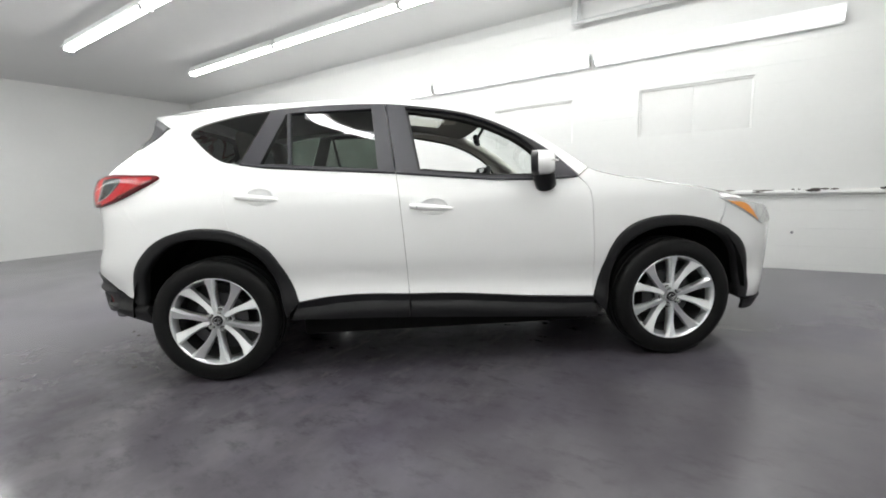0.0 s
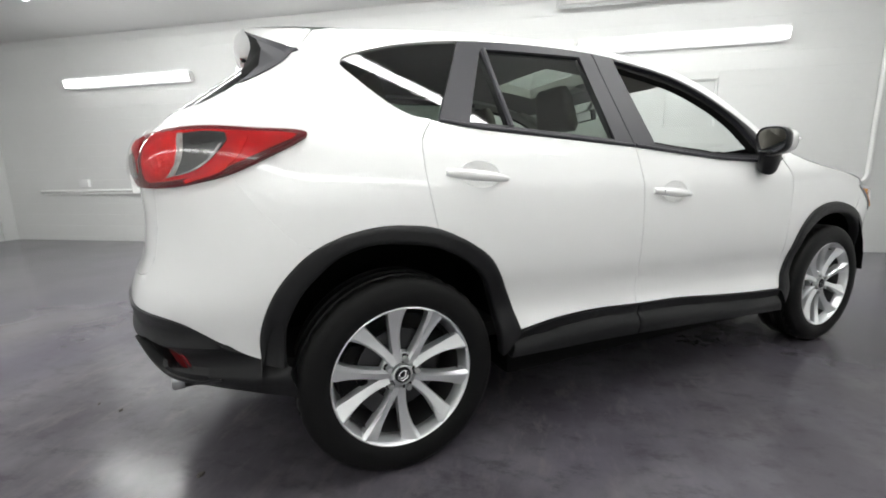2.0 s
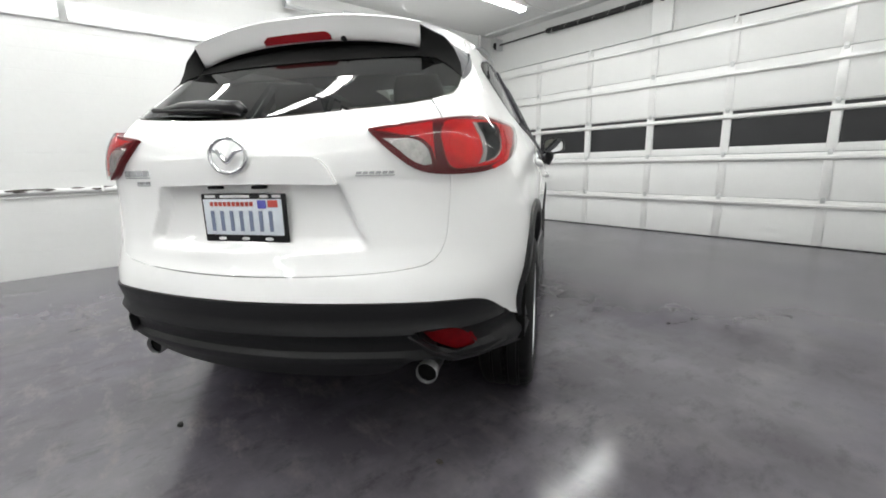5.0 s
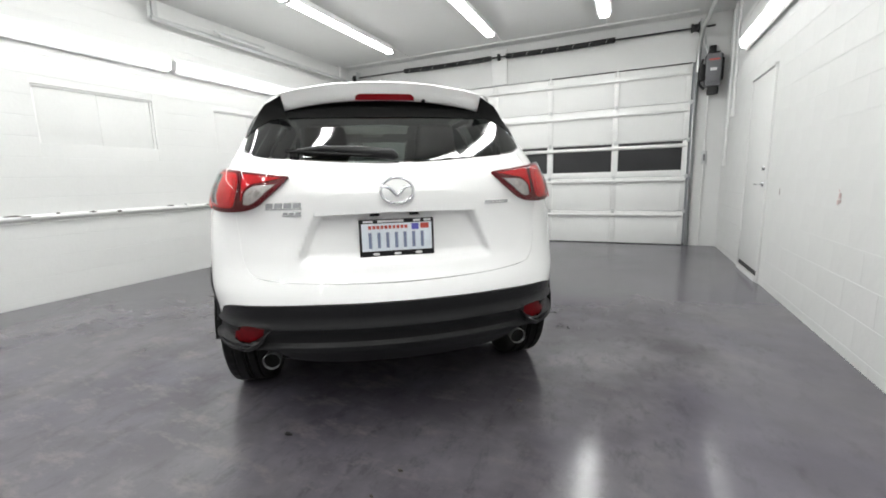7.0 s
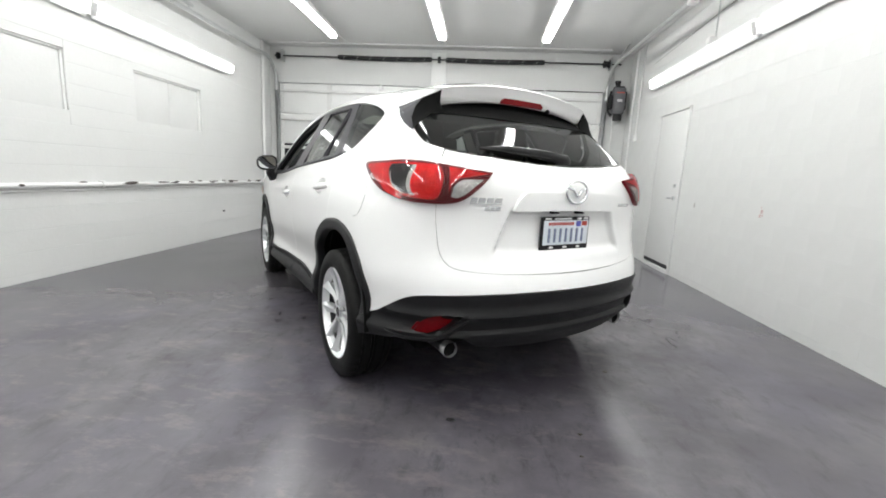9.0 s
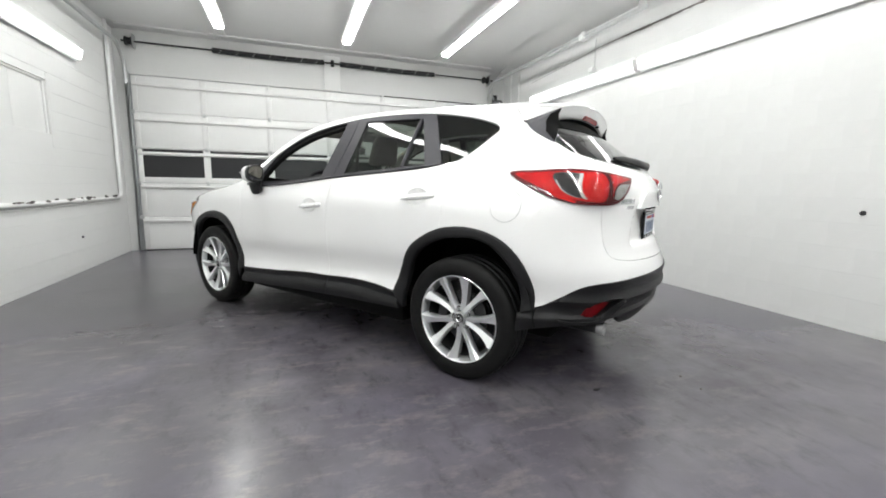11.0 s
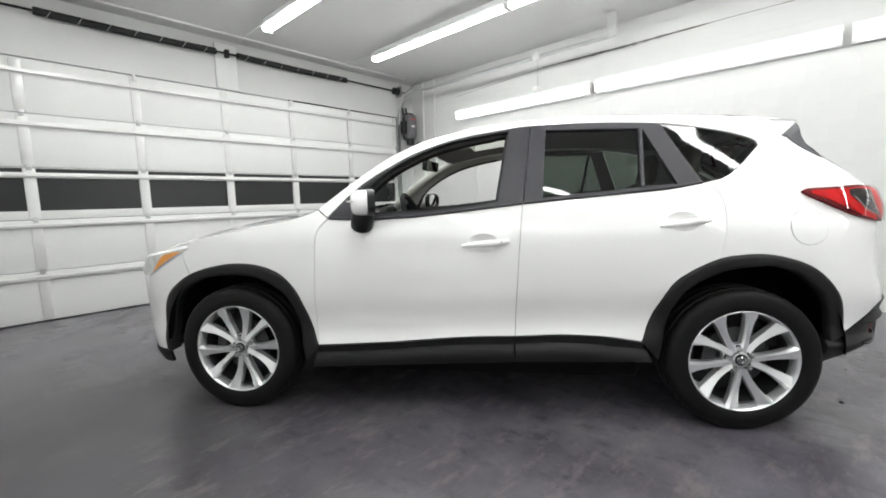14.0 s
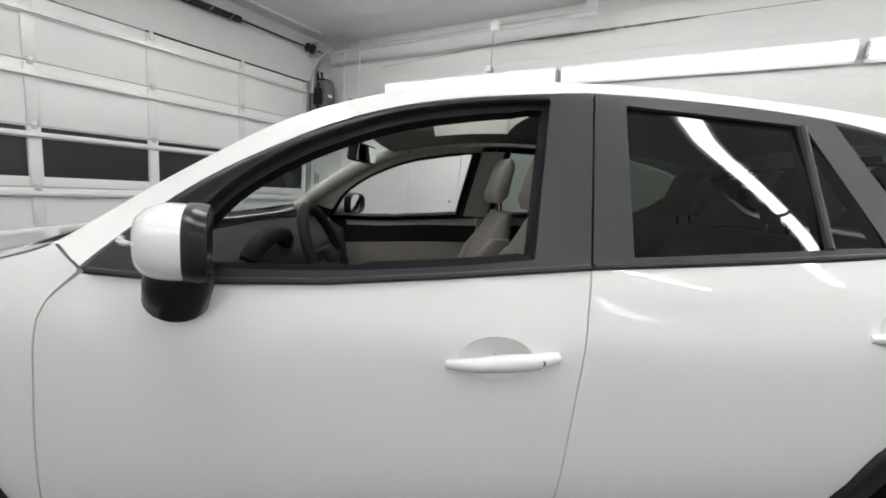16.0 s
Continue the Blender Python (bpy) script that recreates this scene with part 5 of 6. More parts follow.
    panel("arm_rest", [(0.55, 0.80, 1), (-0.18, 0.83, 1), (-0.22, 1.00, 1), (0.02, 0.99), (0.55, 0.95, 1)], side, SEAT, fd, "taupe door insert", lift=-0.09, thick=-0.02)
    panel("door_lining", [(-0.26, 0.45, 1), (-0.85, 0.48, 1), (-1.2, 0.9, 1), (-1.16, 1.2, 1), (-0.76, 1.17), (-0.30, 1.13, 1)], side, INNER, rd, "black door lining", lift=-0.075, fold=False)
    panel("pillar_lining", [(-0.19, 1.18, 1), (-0.25, 1.56, 1), (-0.38, 1.57, 1), (-0.34, 1.18, 1)], side, LINER, car, lift=-0.055, fold=False)
    panel("rail_lining", [(-0.25, 1.546, 1), (-0.127, 1.534), (0.012, 1.511), (0.151, 1.478), (0.288, 1.426), (0.422, 1.353), (0.53, 1.264), (0.60, 1.17, 1), (0.70, 1.20, 1), (0.56, 1.325), (0.42, 1.412), (0.29, 1.476), (0.15, 1.526), (0.01, 1.557), (-0.13, 1.578), (-0.26, 1.588, 1)], side, LINER, car, "pale lining over the door opening", lift=-0.045, fold=False)
    if sg < 0:
        flap = [(r0 + 0.083 * math.cos(a), 1.017 + 0.083 * math.sin(a)) for r0 in (1.325,) for a in [k * math.tau / 28 for k in range(28)]]
        rim = [(1.325 + 0.0847 * math.cos(a), 1.017 + 0.0847 * math.sin(a)) for a in [k * math.tau / 28 for k in range(28)]]
        panel("flap_gap", rim, rs, GREYBOX, car, lift=0.0008, thick=0.002, gap=0, res=0.03, step=0.02)
        panel("fuel_flap", flap, rs, PAINT, car, "round white fuel flap", lift=0.002, thick=0.004, gap=0, res=0.03, step=0.02)


for sg in (-1, 1):
    build_side(sg)


def clad_tail(r, z):
    x, y, zz = tail(r, z)
    f = itp(z, [(0.30, -0.004), (0.40, 0.004), (0.43, 0.014), (0.445, 0.018), (0.457, 0.008), (0.47, -0.010), (0.50, -0.012), (0.52, -0.004), (0.535, 0.012), (0.55, 0.016), (0.562, 0.006), (0.575, -0.004), (0.60, 0.0), (0.635, 0.008), (0.66, 0.008)])
    f *= 0.85
    d = Vector((x, (y + 1.3) * 1.0, 0)).normalized()
    return (x + d.x * f, y + d.y * f, zz)


def gate_skin(r, z):
    """The tailgate with the hollow for the number plate."""
    x, y, zz = tail(r, z)
    e = 0.345 + (1.0 - z) * 0.45
    depth = max(0.0, min(1.0, (e - abs(r)) / 0.035)) * max(0.0, min(1.0, (z - 0.795) / 0.04)) * max(0.0, min(1.0, (1.025 - z) / 0.02))
    depth = depth * depth * (3 - 2 * depth)
    return (x, y + 0.032 * depth, zz)


def both(pts):
    """An outline over the whole tail from its right half, from the middle of the bottom to the middle of the top."""
    return pts + [(-p[0], *p[1:]) for p in pts[::-1] if abs(p[0]) > 1e-6]


panel("bumper", both([(0, 0.650)] + SKIRT[::-1] + [(1.133, 0.50, 1)] + UNDER_ARCH[::-1][:3] + [(1.33, 0.835, 1), (1.272, 0.854), (1.16, 0.972), (1.09, 1.075, 1), (0.95, 1.08, 1), (0.735, 1.08, 1)] + GATE_EDGE[::-1] + [(0, 0.722)]), tail, PAINT, car, "white rear bumper", res=0.04, gap=0.0)
panel("lower_bumper", both([(0, 0.358), (0.35, 0.366), (0.48, 0.392), (0.535, 0.436), (0.62, 0.440), (0.69, 0.424), (0.95, 0.408), (1.17, 0.372), (1.228, 0.352, 1), (1.216, 0.468, 1), (1.133, 0.497)] + SKIRT + [(0, 0.648)]), clad_tail, CLAD, car, "black grained lower bumper", res=0.018, thick=0.06, holes=[REFLECTOR, [(-r, *q) for r, *q in REFLECTOR]])
gate_part = panel("tailgate", both([(0, 0.724)] + GATE_EDGE + [(0.733, 1.08), (0.74, 1.19), (0.697, 1.240), (0.664, 1.262, 1), (0.42, 1.240), (0.19, 1.222), (0, 1.217)]), gate_skin, PAINT, car, res=0.014)
panel("rear_window", both([(0, 1.220), (0.19, 1.225), (0.42, 1.243), (0.668, 1.267), (0.72, 1.275), (0.83, 1.295), (0.903, 1.343), (0.925, 1.360, 1), (0.78, 1.410), (0.60, 1.447), (0.50, 1.465, 1), (0.44, 1.515, 1), (0, 1.515)]), tail, REARPRIVACY, gate_part, "tinted rear window", fold=False, gap=0.002)
panel("window_band", both([(0, 1.438), (0.40, 1.441), (0.50, 1.441, 1), (0.50, 1.522, 1), (0, 1.525)]), tail, BLACK, gate_part, "black band under the spoiler", lift=0.003, fold=False)
panel("garnish", both([(0, 1.012), (0.335, 1.006, 1), (0.31, 1.06), (0.285, 1.085), (0.24, 1.093), (0, 1.096)]), tail, PAINT, gate_part, lift=0.021, thick=0.04, res=0.02)


# emblem: a plain oval ring with a winged bar
def oval(rx, rz, r, y):
    bm = bmesh.new()
    pts = [(rx * math.cos(a), y, rz * math.sin(a)) for a in [k * math.tau / 40 for k in range(41)]]
    return tube(bm, pts, r, 10, caps=False)


em = part("emblem", oval(0.066, 0.052, 0.0065, 0), CHROME, gate_part, "chrome oval emblem", smooth=60)
em.location = (0, -2.212, 1.10)
bm = bmesh.new()
tube(bm, [(-0.06, 0, 0.018), (-0.03, -0.004, 0.012), (-0.008, -0.006, -0.012), (0, -0.007, -0.018), (0.008, -0.006, -0.012), (0.03, -0.004, 0.012), (0.06, 0, 0.018)], [0.004, 0.007, 0.008, 0.008, 0.008, 0.007, 0.004], 8)
part("wing_bar", bm, CHROME, em, smooth=60)


def badge(name, x0, x1, z0, z1, n, label):
    """Raised chrome badge of plain bars."""
    top = part(name, panel_mesh([(x0, z0, 1), (x1, z0, 1), (x1, z0 + 0.0035, 1), (x0, z0 + 0.0035, 1)], tail, lift=0.004, thick=0.004, gap=0, res=0.03), BADGE, gate_part, label)
    for k in range(n):
        a = x0 + (x1 - x0) * (k + 0.08) / n
        b = x0 + (x1 - x0) * (k + 0.86) / n
        part("bar", panel_mesh([(a, z0 + 0.006, 1), (b, z0 + 0.006, 1), (b + 0.004, z1, 1), (a + 0.004, z1, 1)], tail, lift=0.005, thick=0.005, gap=0, res=0.03), BADGE, top)


badge("badge", -0.535, -0.385, 1.035, 1.062, 4, "chrome model badge, drawn as bars")
badge("badge", -0.465, -0.390, 1.008, 1.024, 3, "small chrome badge, drawn as bars")
badge("badge", 0.390, 0.505, 1.030, 1.044, 6, "small chrome badge, drawn as bars")

# number plate in a black frame, its characters as bars
plate = thing("number_plate", "pale number plate in a black frame, characters blanked to bars", "number plate")
plate.matrix_basis = CAR @ pose(-0.004, -2.158, 0.903, 0, 0, 0)
fr = boxm(-0.158, 0.158, -0.012, 0.0, -0.079, 0.079, 0.004)
part("frame", fr, CLAD, plate)
part("sheet", boxm(-0.148, 0.148, -0.016, -0.0125, -0.055, 0.062, 0.002), PLATE, plate, "pale blue and white sheet")
for k in range(7):
    x = -0.122 + 0.0366 * k
    part("character", boxm(x + 0.002, x + 0.015, -0.0185, -0.0165, -0.042, 0.024), PLATEINK, plate)
part("sticker", boxm(0.062, 0.092, -0.0185, -0.0165, 0.032, 0.058), BLUETAB, plate)
part("sticker", boxm(0.100, 0.135, -0.0185, -0.0165, 0.036, 0.058), REDINK, plate)
for k in range(10):
    x = -0.119 + 0.0168 * k
    part("lettering", boxm(x, x + 0.012, -0.0181, -0.0165, 0.039, 0.053), REDINK, plate, "red bar in place of a letter")
for x in (-0.09, 0.0, 0.09):
    bm = bmesh.new()
    bmesh.ops.create_uvsphere(bm, u_segments=12, v_segments=6, radius=1, matrix=Matrix.LocRotScale((x, -0.0125, -0.068), None, (0.016, 0.002, 0.006)))
    part("mark", bm, WHITEPAPER, plate)
for x0, x1 in ((-0.14, -0.10), (-0.08, 0.03), (0.07, 0.10), (0.115, 0.145)):
    part("mark", boxm(x0, x1, -0.0145, -0.012, 0.066, 0.075), WHITEPAPER, plate)
for x in (-0.09, 0.075):
    part("plate_lamp", boxm(x - 0.02, x + 0.02, -0.03, 0.0, 0.094, 0.104, 0.003), INNER, plate)

# spoiler with the high stop lamp
bm = bmesh.new()
rows = []
NS = 32
for i in range(NS + 1):
    sx = -1 + 2 * i / NS
    bow, d = 0.045 * sx * sx, abs(sx) ** 2.4
    prof = [(0.628, -1.48 + 0.05 * sx * sx, 1.660 - 0.087 * d), (0.622, -1.60 + 0.7 * bow, 1.647 - 0.086 * d), (0.580, -1.72 + bow, 1.629 - 0.068 * d), (0.544, -1.775 + bow, 1.620 - 0.057 * d), (0.520, -1.797 + bow, 1.614 - 0.050 * d), (0.516, -1.802 + bow, 1.607 - 0.046 * d), (0.515, -1.797 + bow, 1.599 - 0.043 * d), (0.510, -1.783 + bow, 1.570 - 0.044 * d), (0.506, -1.769 + bow, 1.540 - 0.046 * d), (0.505, -1.760 + bow, 1.534 - 0.045 * d), (0.50, -1.745 + bow, 1.533 - 0.045 * d)]
    rows.append([bm.verts.new((sx * w * 0.957, y, z)) for w, y, z in prof])
for r, s in zip(rows, rows[1:]):
    for k in range(len(r) - 1):
        bm.faces.new((r[k], r[k + 1], s[k + 1], s[k]))
bm.faces.new(rows[0])
bm.faces.new(rows[-1][::-1])
bmesh.ops.recalc_face_normals(bm, faces=bm.faces)
sp = part("roof_spoiler", bm, PAINT, car, "white roof spoiler over the rear window", smooth=50)
bm = bmesh.new()
prof = [(-1.777, 1.560), (-1.771, 1.548), (-1.764, 1.533)]
rows = []
for i in range(17):
    sx = -0.265 + 0.53 * i / 16
    e = 0.45 + 0.55 * min(1, 9 * (1 - abs(sx) / 0.265)) ** 0.5
    rows.append([bm.verts.new((sx * 0.54, y + 0.045 * sx * sx - 0.004, 1.534 + (z - 1.534) * e - 0.045 * abs(sx) ** 2.4)) for y, z in prof])
for r, s in zip(rows, rows[1:]):
    for k in range(2):
        bm.faces.new((r[k], r[k + 1], s[k + 1], s[k]))
part("stop_lamp", thicken(bm, 0.006), STOPRED, sp, "high red stop lamp", smooth=50)
bm = bmesh.new()
rows = [[bm.verts.new(((-1 + i / 12) * 0.485, y + 0.045 * (i / 12 - 1) ** 2, z - (0.045 + q) * abs(i / 12 - 1) ** 2.4)) for y, z, q in ((-1.752, 1.533, 0), (-1.70, 1.524, 0), (-1.60, 1.512, 0))] for i in range(25)]
for r, q in zip(rows, rows[1:]):
    for k in range(2):
        bm.faces.new((r[k], r[k + 1], q[k + 1], q[k]))
part("spoiler_underside", thicken(bm, 0.004), BLACK, sp, "black underside")
part("washer_jet", tube(bmesh.new(), [(0.192, -1.755, 1.534), (0.192, -1.775, 1.527)], [0.012, 0.006], 8), INNER, sp)

# rear wiper
wp = part("rear_wiper", tube(bmesh.new(), [(0.010, -2.128, 1.236), (-0.006, -2.130, 1.250), (-0.14, -2.092, 1.266), (-0.30, -2.050, 1.280), (-0.40, -2.028, 1.278)], [0.013, 0.017, 0.017, 0.012, 0.006], 14, squash=1.35), GLOSSBLACK, car, "black rear wiper at rest", smooth=60)
part("blade", tube(bmesh.new(), [(-0.445, -2.038, 1.274), (-0.2, -2.100, 1.254), (0.02, -2.132, 1.240)], 0.008, 6), RUBBER, wp)

# roof, windscreen, bonnet
ROOFHOLE = (-0.62, 0.62, -0.62, -0.02)
bm = patch(roof, -1, 1, 0.27, ROOFHOLE[3], 32, 8)
rf = part("roof", bm, PAINT, car, smooth=60)
for k, (a, b, c, d, nu, nv) in enumerate(((-1, 1, -0.62, -1.56, 32, 20), (-1, -0.62, -0.02, -0.62, 6, 10), (0.62, 1, -0.02, -0.62, 6, 10))):
    part("roof_skin", patch(roof, a, b, c, d, nu, nv), PAINT, rf, smooth=60)
part("sunroof", patch(roof, -0.61, 0.61, -0.03, -0.61, 12, 8), CLEARGLASS, rf, "glass sunroof")
part("windscreen", patch(screen, -0.99, 0.99, 0.0, 1.0, 24, 14), CLEARGLASS, car, "clear windscreen", smooth=60)
hd = part("bonnet", patch(hood, -0.86, 0.86, 0.92, 1.86, 30, 24), PAINT, car, "white bonnet", smooth=60)
for sg in (-1, 1):
    part("wing_top", patch(hood, sg * 0.866, sg * 1.0, 0.78, 1.86, 5, 24), PAINT, car, smooth=60)
part("cowl", patch(hood, -0.86, 0.86, 0.74, 0.912, 20, 5), BLACK, car, "black cowl below the windscreen", smooth=60)
fin = part("aerial", tube(bmesh.new(), [(0, -1.28, 1.645), (0, -1.36, 1.675), (0, -1.42, 1.70), (0, -1.43, 1.64)], [0.004, 0.012, 0.008, 0.02], 8), PAINT, rf)

# front bumper
panel("front_bumper", both([(0, 0.31), (0.6, 0.31), (0.9, 0.31), (1.03, 0.315, 1), (1.045, 0.42), (1.06, 0.55), (1.10, 0.655), (1.165, 0.73), (1.26, 0.79, 1), (1.24, 0.88), (1.24, 0.925, 1), (1.0, 0.90), (0.6, 0.89), (0, 0.90)]), nose, PAINT, car, "white front bumper", res=0.05)
panel("front_skirt", both([(0, 0.21), (0.6, 0.215), (0.95, 0.235), (1.04, 0.24, 1), (1.06, 0.305, 1), (0.6, 0.305), (0, 0.305)]), nose, CLAD, car, "black lower front bumper", lift=0.012, res=0.05)

# underside and cabin
part("underbody", boxm(-0.60, 0.60, -1.80, 1.95, 0.25, 0.40, 0.03), BLACK, car)
part("cabin_floor", boxm(-0.78, 0.78, -1.9, 0.95, 0.40, 0.46), CARPET, car)
part("boot_lining", boxm(-0.47, 0.47, -2.02, -1.40, 0.40, 0.86, 0.02), CARPET, car)
part("firewall", boxm(-0.74, 0.74, 0.95, 1.0, 0.40, 1.06), INNER, car)


def liner(sx, y):
    x, yy, z = roof(sx, y)
    return (x * 0.965, yy, z - 0.03 - 0.04 * (1 - sx**4))


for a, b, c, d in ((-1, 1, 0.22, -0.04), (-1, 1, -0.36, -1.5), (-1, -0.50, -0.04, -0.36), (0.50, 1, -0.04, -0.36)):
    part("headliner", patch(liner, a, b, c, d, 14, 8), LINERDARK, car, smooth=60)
bm = bmesh.new()
ring = [(-0.5 + 0.1 * k, -0.04) for k in range(10)] + [(0.5, -0.04 - 0.04 * k) for k in range(8)] + [(0.5 - 0.1 * k, -0.36) for k in range(10)] + [(-0.5, -0.36 + 0.04 * k) for k in range(8)]
lo = [bm.verts.new(liner(*p)) for p in ring]
hi = [bm.verts.new((q[0] * 1.02, q[1], q[2] - 0.006)) for q in [roof(*p) for p in ring]]
for k in range(len(ring)):
    m = (k + 1) % len(ring)
    bm.faces.new((lo[k], lo[m], hi[m], hi[k]))
part("sunroof_rim", bm, LINER, car, "pale rim of the sunroof opening")
for sg in (-1, 1):
    pts = [(sg * (half(y, itp(y, ROOFEDGE)) - 0.035), y, itp(y, ROOFEDGE) - 0.03) for y in (0.80, 0.69, 0.56, 0.426, 0.29, 0.15)]
    part("pillar_trim", tube(bmesh.new(), pts, [0.035, 0.035, 0.035, 0.034, 0.032, 0.03], 10), LINER, car, "pale windscreen pillar trim", smooth=60)

# dashboard, wheel, mirror
bm = bmesh.new()
prof = [(0.48, 0.62), (0.50, 0.90), (0.52, 1.045), (0.60, 1.085), (0.75, 1.10), (0.90, 1.095), (0.94, 0.62)]
ra = [bm.verts.new((-0.79, y, z)) for y, z in prof]
rb = [bm.verts.new((0.79, y, z)) for y, z in prof]
for k in range(len(prof)):
    bm.faces.new((ra[k], ra[(k + 1) % len(prof)], rb[(k + 1) % len(prof)], rb[k]))
bm.faces.new(ra)
bm.faces.new(rb[::-1])
bmesh.ops.bevel(bm, geom=bm.edges[:], offset=0.02, segments=2, affect="EDGES", profile=0.5)
bmesh.ops.recalc_face_normals(bm, faces=bm.faces)
dash = part("dashboard", bm, INNER, car, "black dashboard")
bm = bmesh.new()
tube(bm, [(-0.37 + 0.16 * math.cos(a), 0.57 - 0.02 * math.sin(a), 1.075 + 0.06 * math.sin(a)) for a in [math.pi * k / 12 for k in range(13)]], 0.03, 8)
part("instrument_hood", bm, INNER, dash, smooth=60)
part("air_vent", boxm(-0.72, -0.60, 0.475, 0.53, 0.92, 1.02, 0.02), CHROME, dash)
sw_ = part("steering_wheel", oval(0.185, 0.185, 0.017, 0), INNER, car, "black steering wheel", smooth=60)
sw_.matrix_basis = pose(-0.37, 0.375, 1.055, -24, 0, 0)
bm = boxm(-0.07, 0.07, -0.02, 0.03, -0.06, 0.05, 0.02)
box(bm, -0.18, 0.18, -0.008, 0.012, -0.02, 0.015, 0.006)
box(bm, -0.02, 0.02, -0.008, 0.012, -0.18, -0.02, 0.006)
part("hub", bm, INNER, sw_)
bm = bmesh.new()
tube(bm, [(0.11, 0, -0.03), (0.06, 0.0, -0.12)], 0.008, 6)
tube(bm, [(-0.11, 0, -0.03), (-0.06, 0.0, -0.12)], 0.008, 6)
part("spoke_trim", bm, CHROME, sw_)
bm = boxm(-0.115, 0.115, -0.012, 0.025, -0.035, 0.035, 0.012)
rv = part("rear_view_mirror", bm, INNER, car, "black rear-view mirror")
rv.matrix_basis = pose(-0.10, 0.31, 1.425, 8, 0, -12)
part("glass", boxm(-0.105, 0.105, -0.0145, -0.0125, -0.028, 0.028), MIRROR, rv)
part("stalk", tube(bmesh.new(), [(0, 0.02, 0.02), (0, 0.07, 0.08), (0, 0.10, 0.13)], 0.012, 8), INNER, rv)
part("console", boxm(-0.10, 0.10, -0.45, 0.42, 0.46, 0.74, 0.03), INNER, car)
part("roof_console", boxm(-0.10, 0.10, 0.05, 0.22, 1.55, 1.59, 0.015), LINER, car, "pale roof console")


def seat(x, y, name="front_seat", wide=0.25):
    """A leather seat with bolsters, backrest and head restraint; y is the hip point."""
    bm = bmesh.new()
    box(bm, x - wide, x + wide, y - 0.22, y + 0.28, 0.50, 0.66, 0.05)
    s = part(name, bm, SEAT, car, "taupe leather seat", smooth=60)

    def slab(cx, w0, w1, z0, z1, t0, t1, lean=0.30):
        b = bmesh.new()
        rings = []
        for k in range(7):
            u = k / 6
            z = z0 + (z1 - z0) * u
            wd = w0 + (w1 - w0) * u
            th = (t0 + (t1 - t0) * u) * (0.55 if k in (0, 6) else 1)
            wd *= 0.9 if k in (0, 6) else 1
            yc = y - 0.24 - (z - 0.58) * lean
            rings.append([b.verts.new((cx + wd * math.copysign(abs(math.cos(a)) ** 0.5, math.cos(a)), yc + th * math.copysign(abs(math.sin(a)) ** 0.6, math.sin(a)), z)) for a in [j * math.tau / 20 for j in range(20)]])
        for p, q in zip(rings, rings[1:]):
            for j in range(20):
                b.faces.new((p[j], p[(j + 1) % 20], q[(j + 1) % 20], q[j]))
        b.faces.new(rings[0][::-1])
        b.faces.new(rings[-1])
        return b

    part("backrest", slab(x, wide, wide * 0.82, 0.56, 1.22, 0.085, 0.055), SEAT, s, smooth=60)
    if wide < 0.4:
        for dx in (-1, 1):
            part("bolster", slab(x + dx * wide * 0.86, 0.05, 0.045, 0.60, 1.10, 0.12, 0.075), SEAT, s, smooth=60)
        heads = [x]
    else:
        heads = [x - 0.33, x + 0.33]
    for hx in heads:
        part("head_restraint", slab(hx, 0.14, 0.112, 1.262, 1.475, 0.05, 0.04, 0.22), SEAT, s, smooth=60)
        for dx in (-0.05, 0.05):
            part("post", tube(bmesh.new(), [(hx + dx, y - 0.43, 1.19), (hx + dx, y - 0.41, 1.30)], 0.006, 6), CHROME, s)
    return s


seat(-0.37, 0.10)
seat(0.37, 0.10)
seat(0.0, -0.86, "rear_seat", 0.47)
part("seat_belt", tube(bmesh.new(), [(-0.66, -0.33, 1.42), (-0.67, -0.30, 1.1), (-0.68, -0.26, 0.6)], 0.022, 6, squash=0.15), INNER, car)


# ---- wheels ----
def tyre_ripple(i, j):
    return -0.006 if (i % 3 == 0 and j in (6, 7, 14, 15)) else 0.0


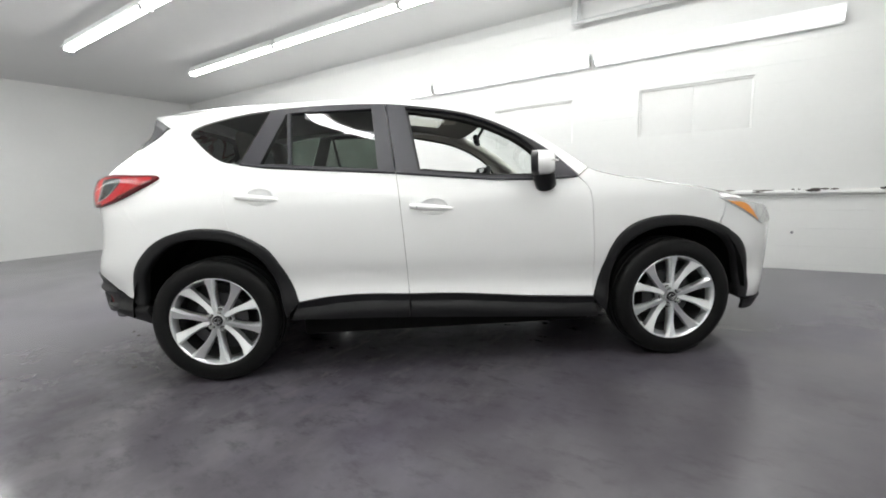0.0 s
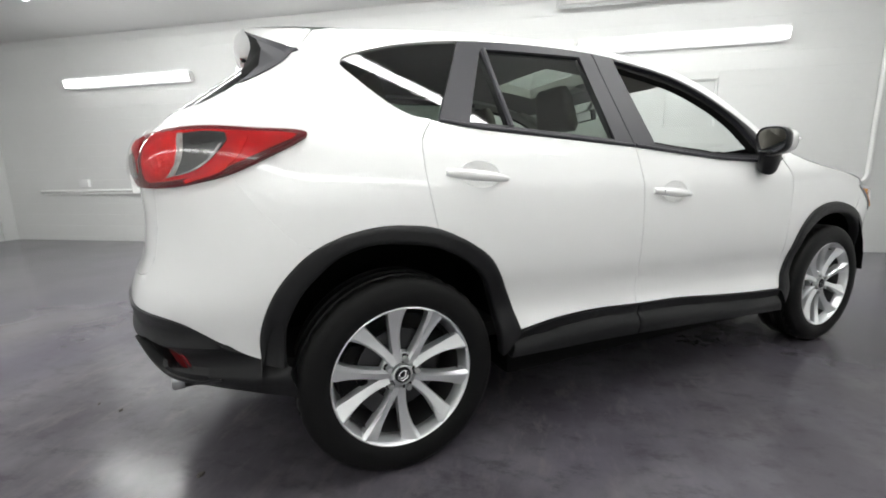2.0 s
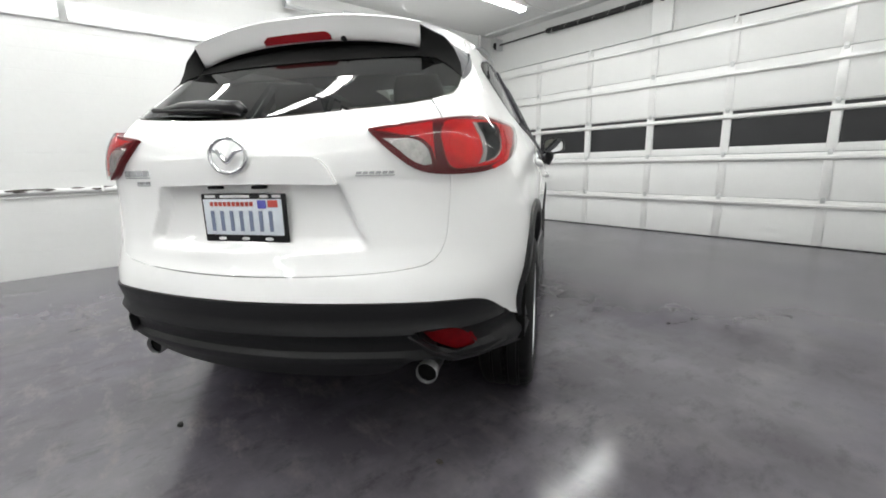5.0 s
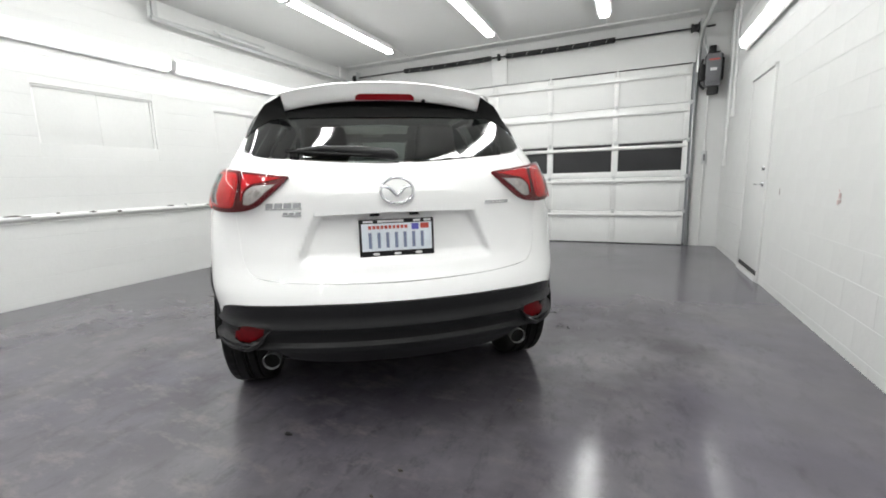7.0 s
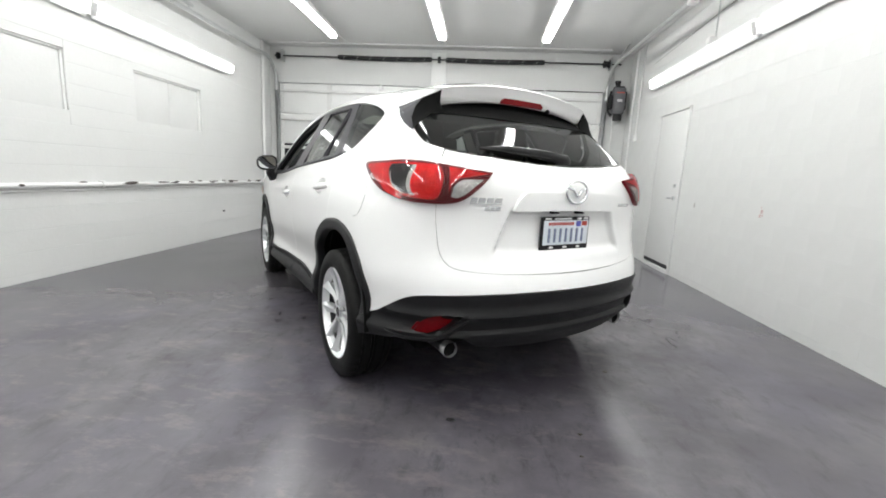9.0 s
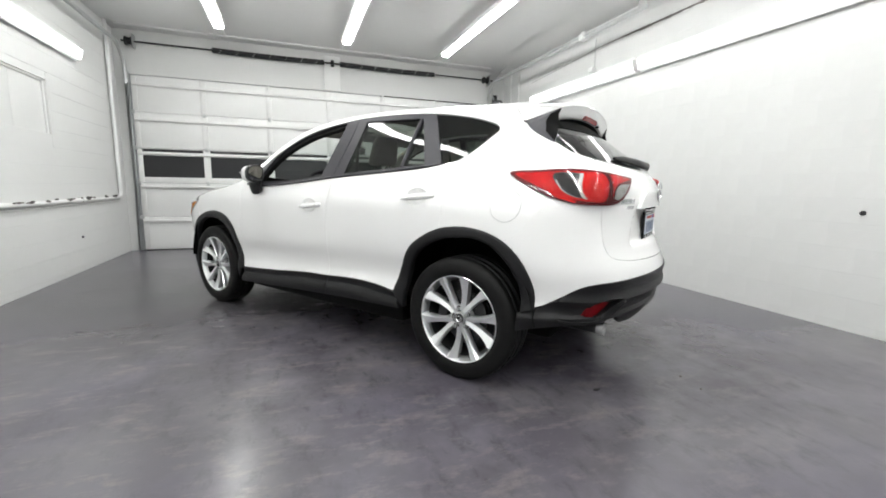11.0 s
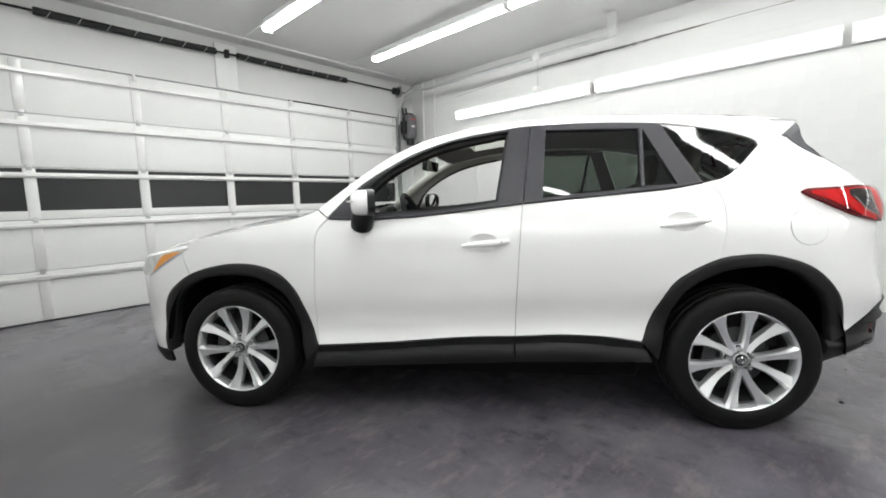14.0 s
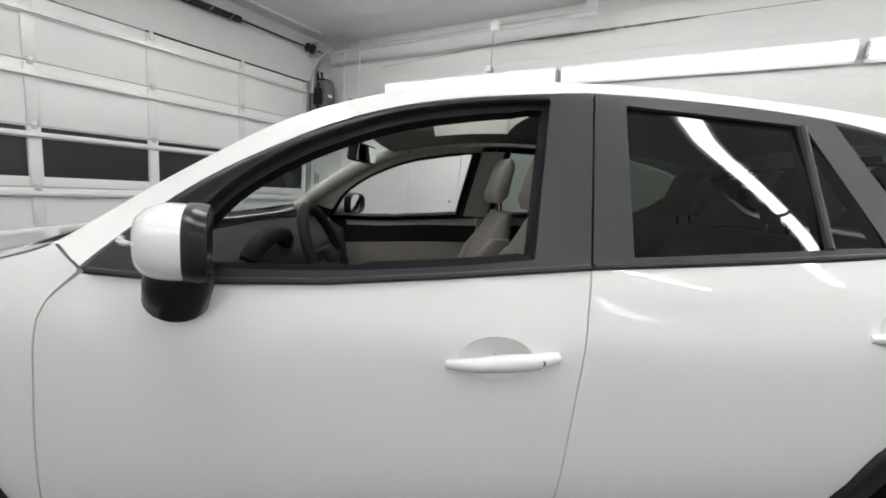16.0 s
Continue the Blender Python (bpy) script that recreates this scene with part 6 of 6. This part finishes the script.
def build_wheel():
    TW = [(0.250, 0.098), (0.262, 0.110), (0.290, 0.116), (0.325, 0.113), (0.343, 0.104), (0.353, 0.094), (0.3575, 0.082), (0.3595, 0.062), (0.352, 0.058), (0.352, 0.052), (0.360, 0.048), (0.360, 0.016), (0.352, 0.012), (0.352, 0.006), (0.360, 0.002)]
    tw = TW + [(r, -h) for r, h in TW[::-1][1:]]
    disc = lathe(bmesh.new(), [(0.2535, 0.100), (0.2555, 0.105), (0.2525, 0.1075), (0.2485, 0.105), (0.2455, 0.092), (0.237, 0.058), (0.230, 0.0), (0.228, -0.09), (0.24, -0.1)], 72)
    wheel = part("wheel", disc, ALLOY, car, "silver ten-spoke alloy wheel", smooth=50)
    part("tyre", lathe(bmesh.new(), tw, 108, ripple=tyre_ripple), RUBBER, wheel, "black tyre", smooth=40)
    # spokes in five V pairs: a ridge along the outer edge, a wide facet falling into the V, a flared end
    for k in range(10):
        side_ = 1 if k % 2 else -1
        bm = bmesh.new()
        rings = []
        n = 12
        for i in range(n + 1):
            u = i / n
            r = 0.050 + (0.2475 - 0.050) * u
            a = (k // 2) * math.tau / 5 + side_ * (0.17 + 0.155 * u ** 0.8)
            wd = 0.0180 + 0.0010 * u - 0.002 * math.sin(math.pi * u) + 0.0180 * u ** 3.2
            xo = 0.078 + 0.027 * u - 0.013 * math.sin(math.pi * u)
            ca, sa = math.cos(a), math.sin(a)
            fall = 0.005 + 0.013 * u ** 1.5
            row = []
            for t, h in ((1.0, -0.042), (0.96, -0.006 - 0.3 * fall), (0.62, 0.003), (0.44, 0.003), (-0.30, -0.5 * fall), (-0.93, -fall), (-1.0, -0.046)):
                row.append(bm.verts.new((xo + h, r * ca - side_ * t * wd * sa, r * sa + side_ * t * wd * ca)))
            rings.append(row)
        for p, q in zip(rings, rings[1:]):
            for j in range(6):
                bm.faces.new((p[j], p[j + 1], q[j + 1], q[j]))
        bm.faces.new(rings[-1])
        bmesh.ops.recalc_face_normals(bm, faces=bm.faces)
        part("spoke", bm, ALLOY, wheel, smooth=14)
    part("hub", lathe(bmesh.new(), [(0.076, 0.03), (0.076, 0.060), (0.070, 0.065), (0.040, 0.067), (0.037, 0.083), (0.033, 0.085), (0.031, 0.078), (0.0005, 0.078)], 40), ALLOY, wheel, smooth=40)
    cap = part("centre_cap", lathe(bmesh.new(), [(0.029, 0.06), (0.029, 0.082), (0.026, 0.086), (0.0005, 0.087)], 30), INNER, wheel, "dark centre cap with a silver ring")
    for k in range(5):
        a = (k + 0.5) * math.tau / 5
        bm = lathe(bmesh.new(), [(0.014, 0.060), (0.014, 0.066), (0.0105, 0.072), (0.0105, 0.088), (0.0005, 0.090)], 6)
        bmesh.ops.translate(bm, verts=bm.verts, vec=(0, 0.056 * math.cos(a), 0.056 * math.sin(a)))
        part("lug_nut", bm, ZINC, wheel)
        # dark disc under the nut, painting in the shade of its pocket
        bm = lathe(bmesh.new(), [(0.0005, 0.068), (0.0175, 0.068), (0.0175, 0.062)], 14)
        bmesh.ops.translate(bm, verts=bm.verts, vec=(0, 0.056 * math.cos(a), 0.056 * math.sin(a)))
        part("lug_pocket_shade", bm, DARK, wheel)
    bm = bmesh.new()
    tube(bm, [(0.087, 0.020 * math.cos(t), 0.016 * math.sin(t)) for t in [q * math.tau / 24 for q in range(25)]], 0.0025, 6, caps=False)
    tube(bm, [(0.088, -0.018, 0.006), (0.089, -0.004, -0.005), (0.089, 0.004, -0.005), (0.088, 0.018, 0.006)], 0.0025, 6)
    part("cap_ring", bm, CHROME, wheel)
    part("brake_disc", lathe(bmesh.new(), [(0.06, 0.02), (0.152, 0.02), (0.152, 0.0), (0.06, 0.0)], 40), BARREL, wheel, "grey brake disc")
    bm = bmesh.new()
    box(bm, 0.0, 0.05, -0.17, -0.10, -0.07, 0.07, 0.012)
    part("brake_caliper", bm, BARREL, wheel)
    part("barrel", lathe(bmesh.new(), [(0.222, 0.07), (0.218, -0.08), (0.06, -0.085)], 48), BARREL, wheel, smooth=40)
    return wheel


wheel = build_wheel()
for k, (x, y, turn, spin) in enumerate(((0.79, -1.35, 0, 40), (0.79, 1.35, 0, 1), (-0.79, -1.35, 180, -8), (-0.79, 1.35, 180, -12))):
    m = pose(x, y, 0.359, 0, 0, turn) @ pose(0, 0, 0, spin, 0, 0)
    if k == 0:
        wheel.matrix_basis = m
    else:
        copy_thing(wheel, m)
    sgn = 1 if x > 0 else -1
    bm = bmesh.new()
    arcs = []
    for j in range(17):
        a = math.pi * j / 16
        arcs.append((0.455 * math.cos(a), 0.40 + 0.47 * math.sin(a)))
    ra = [bm.verts.new((sgn * 0.88, y + p, q)) for p, q in arcs]
    rb = [bm.verts.new((sgn * 0.48, y + p, q)) for p, q in arcs]
    for j in range(16):
        bm.faces.new((ra[j], ra[j + 1], rb[j + 1], rb[j]))
    bm.faces.new(rb)
    part("wheel_well", bm, BLACK, car, smooth=60)
